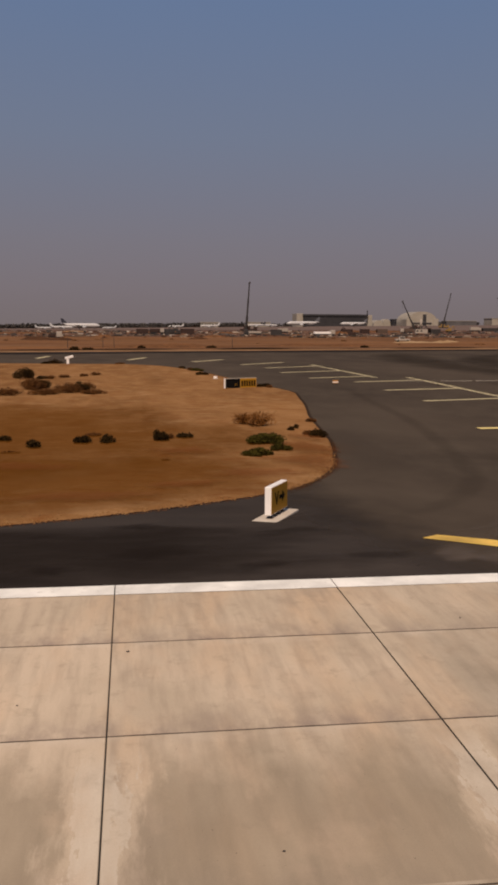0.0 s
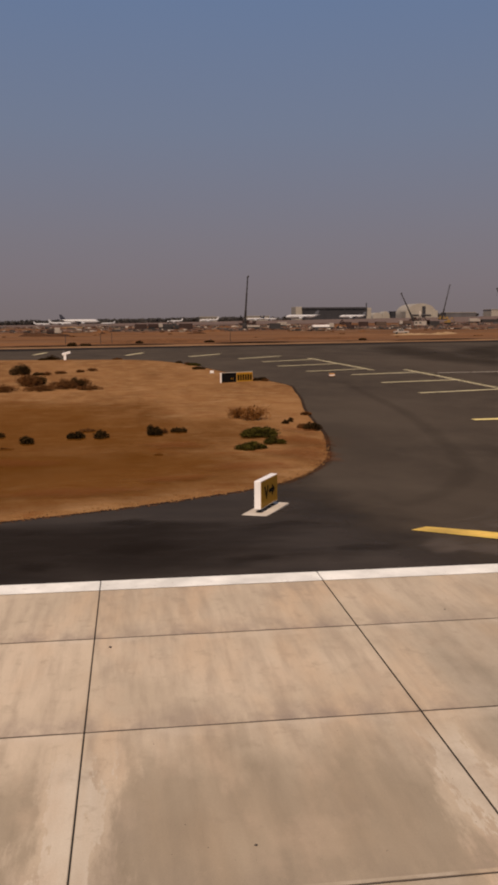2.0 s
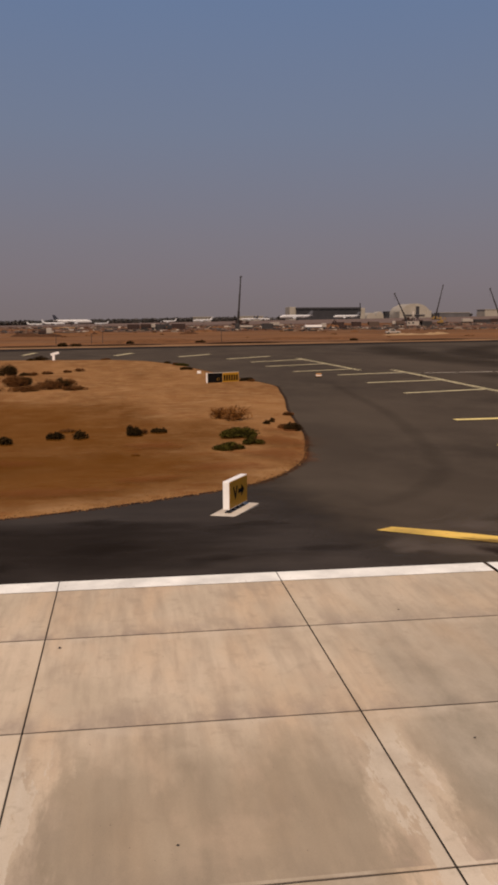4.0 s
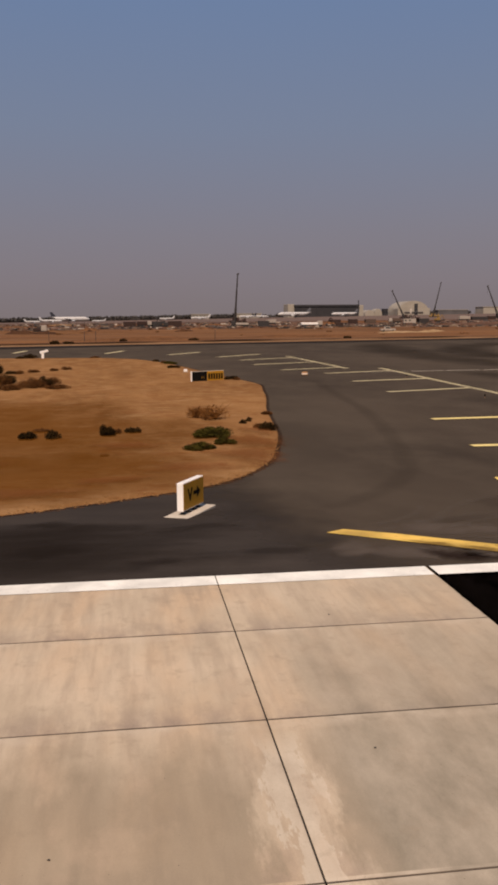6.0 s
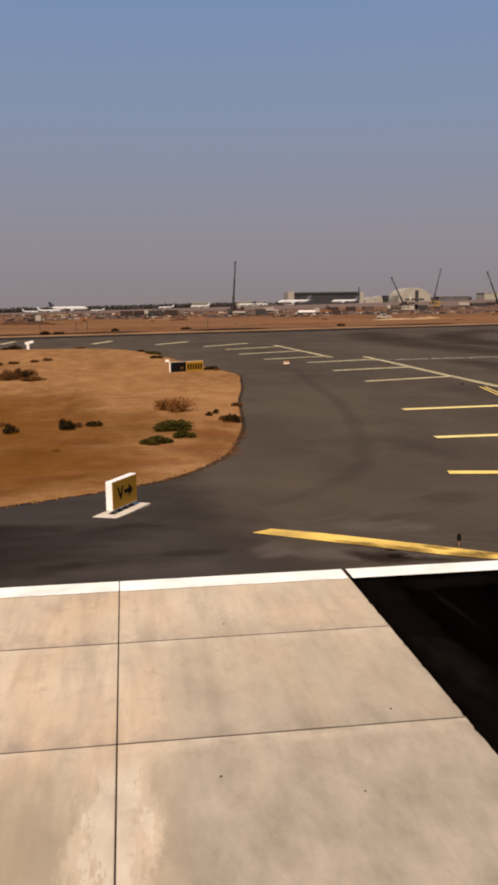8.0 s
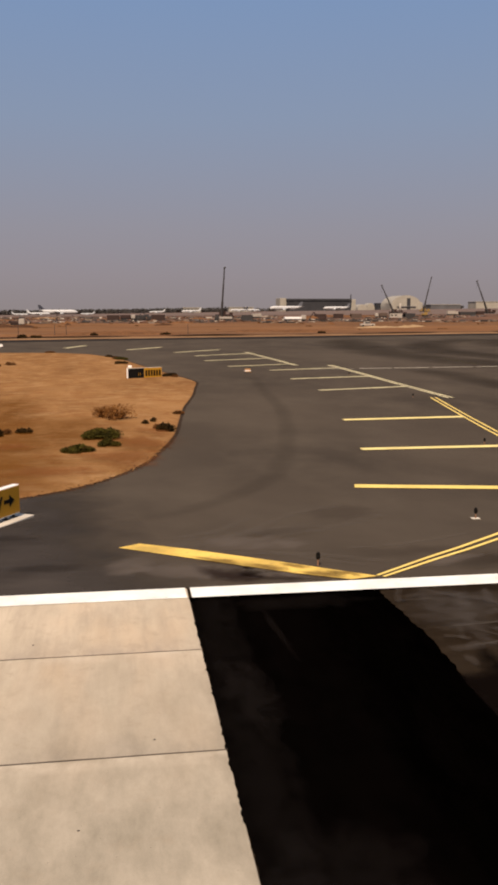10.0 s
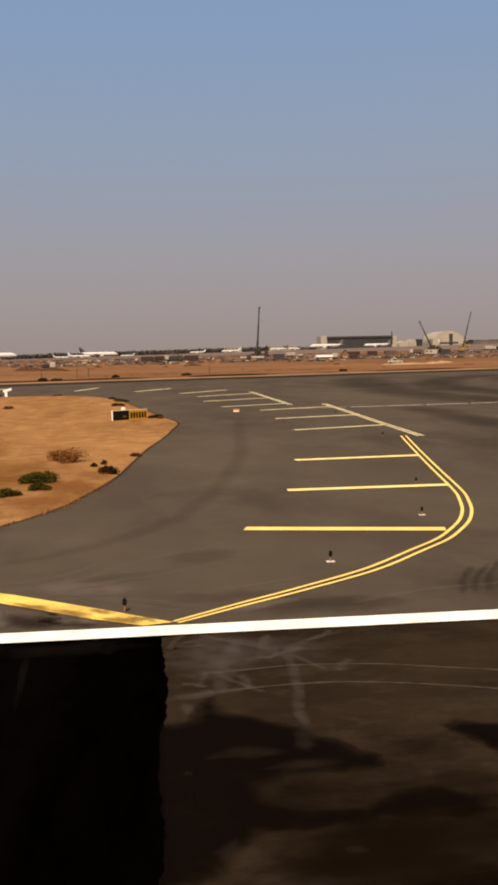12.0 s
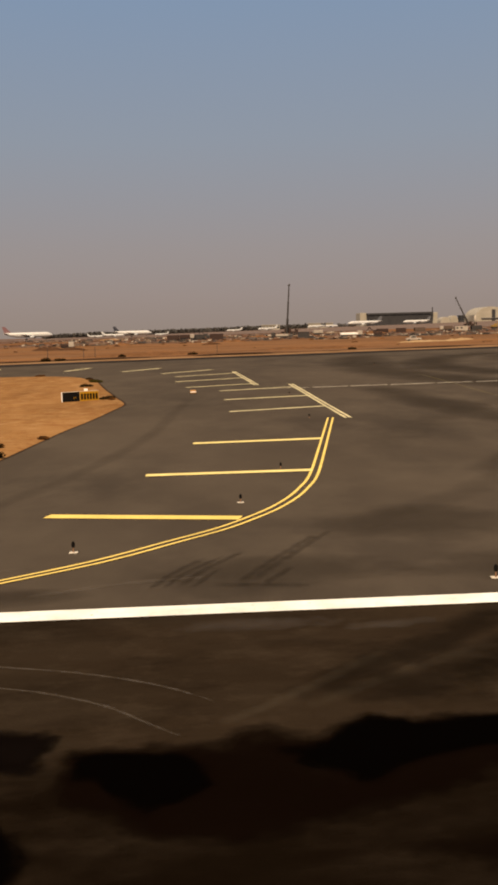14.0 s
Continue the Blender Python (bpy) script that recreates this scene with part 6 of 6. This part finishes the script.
for x, y in ((-6.0, 196), (-3.4, 197), (26.0, 206), (-14.0, 193)):
    post = thing("post", "thin dark post on the verge", "post", stand(x, y, 0, 0.1), "verge posts")
    part("shaft", tube((0, 0, -0.2), (0, 0, 2.4), 0.07, 0.06, 8), DARK_METAL, post)
    part("cap", tube((0, 0, 2.4), (0, 0, 2.5), 0.09, 0.05, 8), DARK_METAL, post)
for i, (x, y, w, h) in enumerate(((-11.5, 176, 2.6, 0.9), (-8.8, 178, 3.0, 0.8), (-30, 172, 2.5, 0.8), (20, 198, 2.5, 0.7), (3, 196, 2.0, 0.7), (60, 205, 2.4, 0.7))):
    shrub(x, y, w, h, OLIVE, "dark shrub beyond the tarmac's edge", 300 + i, 260, on_sand=False, leaf=0.25)

# scattered site litter: planks, drums, spoil and pipes too small to tell apart
co, fc = [], []
CUBE = np.array([(sx_, sy_, sz_) for sx_ in (-1, 1) for sy_ in (-1, 1) for sz_ in (0, 1)], float)
CFACE = ((0, 1, 3, 2), (4, 6, 7, 5), (0, 4, 5, 1), (2, 3, 7, 6), (0, 2, 6, 4), (1, 5, 7, 3))
for i in range(2600):
    heap = i % 80
    y = 352 + 230 * ((heap * 0.618) % 1) ** 1.3 + rng.normal(0, 4)
    x = (-0.16 + 0.66 * ((heap * 0.367 + 0.1) % 1)) * y + rng.normal(0, 7)
    size = np.array((0.3 + 2.0 * rng.uniform(0, 1) ** 2, rng.uniform(0.2, 0.8), 0.2 + 0.75 * rng.uniform(0, 1) ** 2))
    turn = rng.uniform(-0.5, 0.5)
    k, z = len(co), land1(x, y) + 0.1
    for p in CUBE * size * rng.uniform(0.45, 1.25, (8, 3)):
        co.append((x + p[0] * math.cos(turn) - p[1] * math.sin(turn), y + p[0] * math.sin(turn) + p[1] * math.cos(turn), z + p[2]))
    fc.extend(tuple(q + k for q in f) for f in CFACE)
tagged(pieces("site_litter", co, fc, LITTER, None, "scattered dark building materials and spoil"), "", "litter", "", "stuff")


# ---- concrete slabs of the apron, with open joints ----
JOINT_Y = (-0.0, -3.76, -7.64, -11.6, -15.4, -19.2, -23.0, -26.8, -30.6)
bed = tagged(part("apron", boxed(-25.3, 10.1, -30.7, -0.0, -0.3, -0.02), JOINT, None, "pale concrete apron of large cast slabs"), "", "apron", "", "structure")
for i, (x0, x1) in enumerate(zip(JOINT_X, JOINT_X[1:])):
    for j, (y1, y0) in enumerate(zip(JOINT_Y, JOINT_Y[1:])):
        g = 0.008
        bm = bmesh.new()
        w, d = (x1 - x0) / 2 - g, (y1 - y0) / 2 - g * 0.7
        ring = []
        for inset, z in ((0.0, -0.05), (0.0, -0.008), (0.012, 0.0)):
            ring.append([bm.verts.new((sx_ * (w - inset), sy_ * (d - inset), z)) for sx_, sy_ in ((-1, -1), (1, -1), (1, 1), (-1, 1))])
        for a, b in zip(ring, ring[1:]):
            for k in range(4):
                bm.faces.new((a[k], a[(k + 1) % 4], b[(k + 1) % 4], b[k]))
        bm.faces.new(ring[-1])
        slab = part("slab", bm, SLAB, bed)
        slab.matrix_world = pose((x0 + x1) / 2, (y0 + y1) / 2, 0.004 + 0.003 * random.uniform(-0.4, 0.4))
for x in JOINT_X[1:-1]:
    bar = boxed(-0.0095, 0.0095, -30.6, -0.0, -0.02, 0.0085)
    ob = part("joint_seal", bar, JOINT, bed)
    ob.matrix_world = pose(x, 0, 0)
for y in JOINT_Y[1:-1]:
    bm = bmesh.new()
    for x0, x1 in zip(JOINT_X, JOINT_X[1:]):
        n = 12
        rows_ = [[bm.verts.new((x0 + (x1 - x0) * k / n, y + s * (0.011 + 0.005 * hashed(x0 + k * 0.4, y + 5, 0.7)) + 0.010 * hashed(x0 + k * 0.4, y, 0.5), 0.0085)) for s in (-1, 1)] for k in range(n + 1)]
        for p, q in zip(rows_, rows_[1:]):
            bm.faces.new((p[0], q[0], q[1], p[1]))
    part("joint_seal", bm, SEAL, bed)

# a few dark stones lying on the slabs
co, fc = [], []
for x, y, s in ((2.05, -10.75, 0.022), (6.35, -8.75, 0.024), (0.3, -4.25, 0.035), (8.1, -9.4, 0.018), (7.0, -3.1, 0.02), (-1.4, -6.4, 0.018), (9.1, -7.2, 0.02)):
    k = len(co)
    co.extend((x + p[0] * s, y + p[1] * s, 0.012 + p[2] * s) for p in OCTA)
    fc.extend((p + k, q + k, r + k) for p, q, r in OFACE)
tagged(pieces("stone_chips", co, fc, DARK_METAL, None, "small dark stone chips on the slabs"), "", "gravel", "", "stuff")
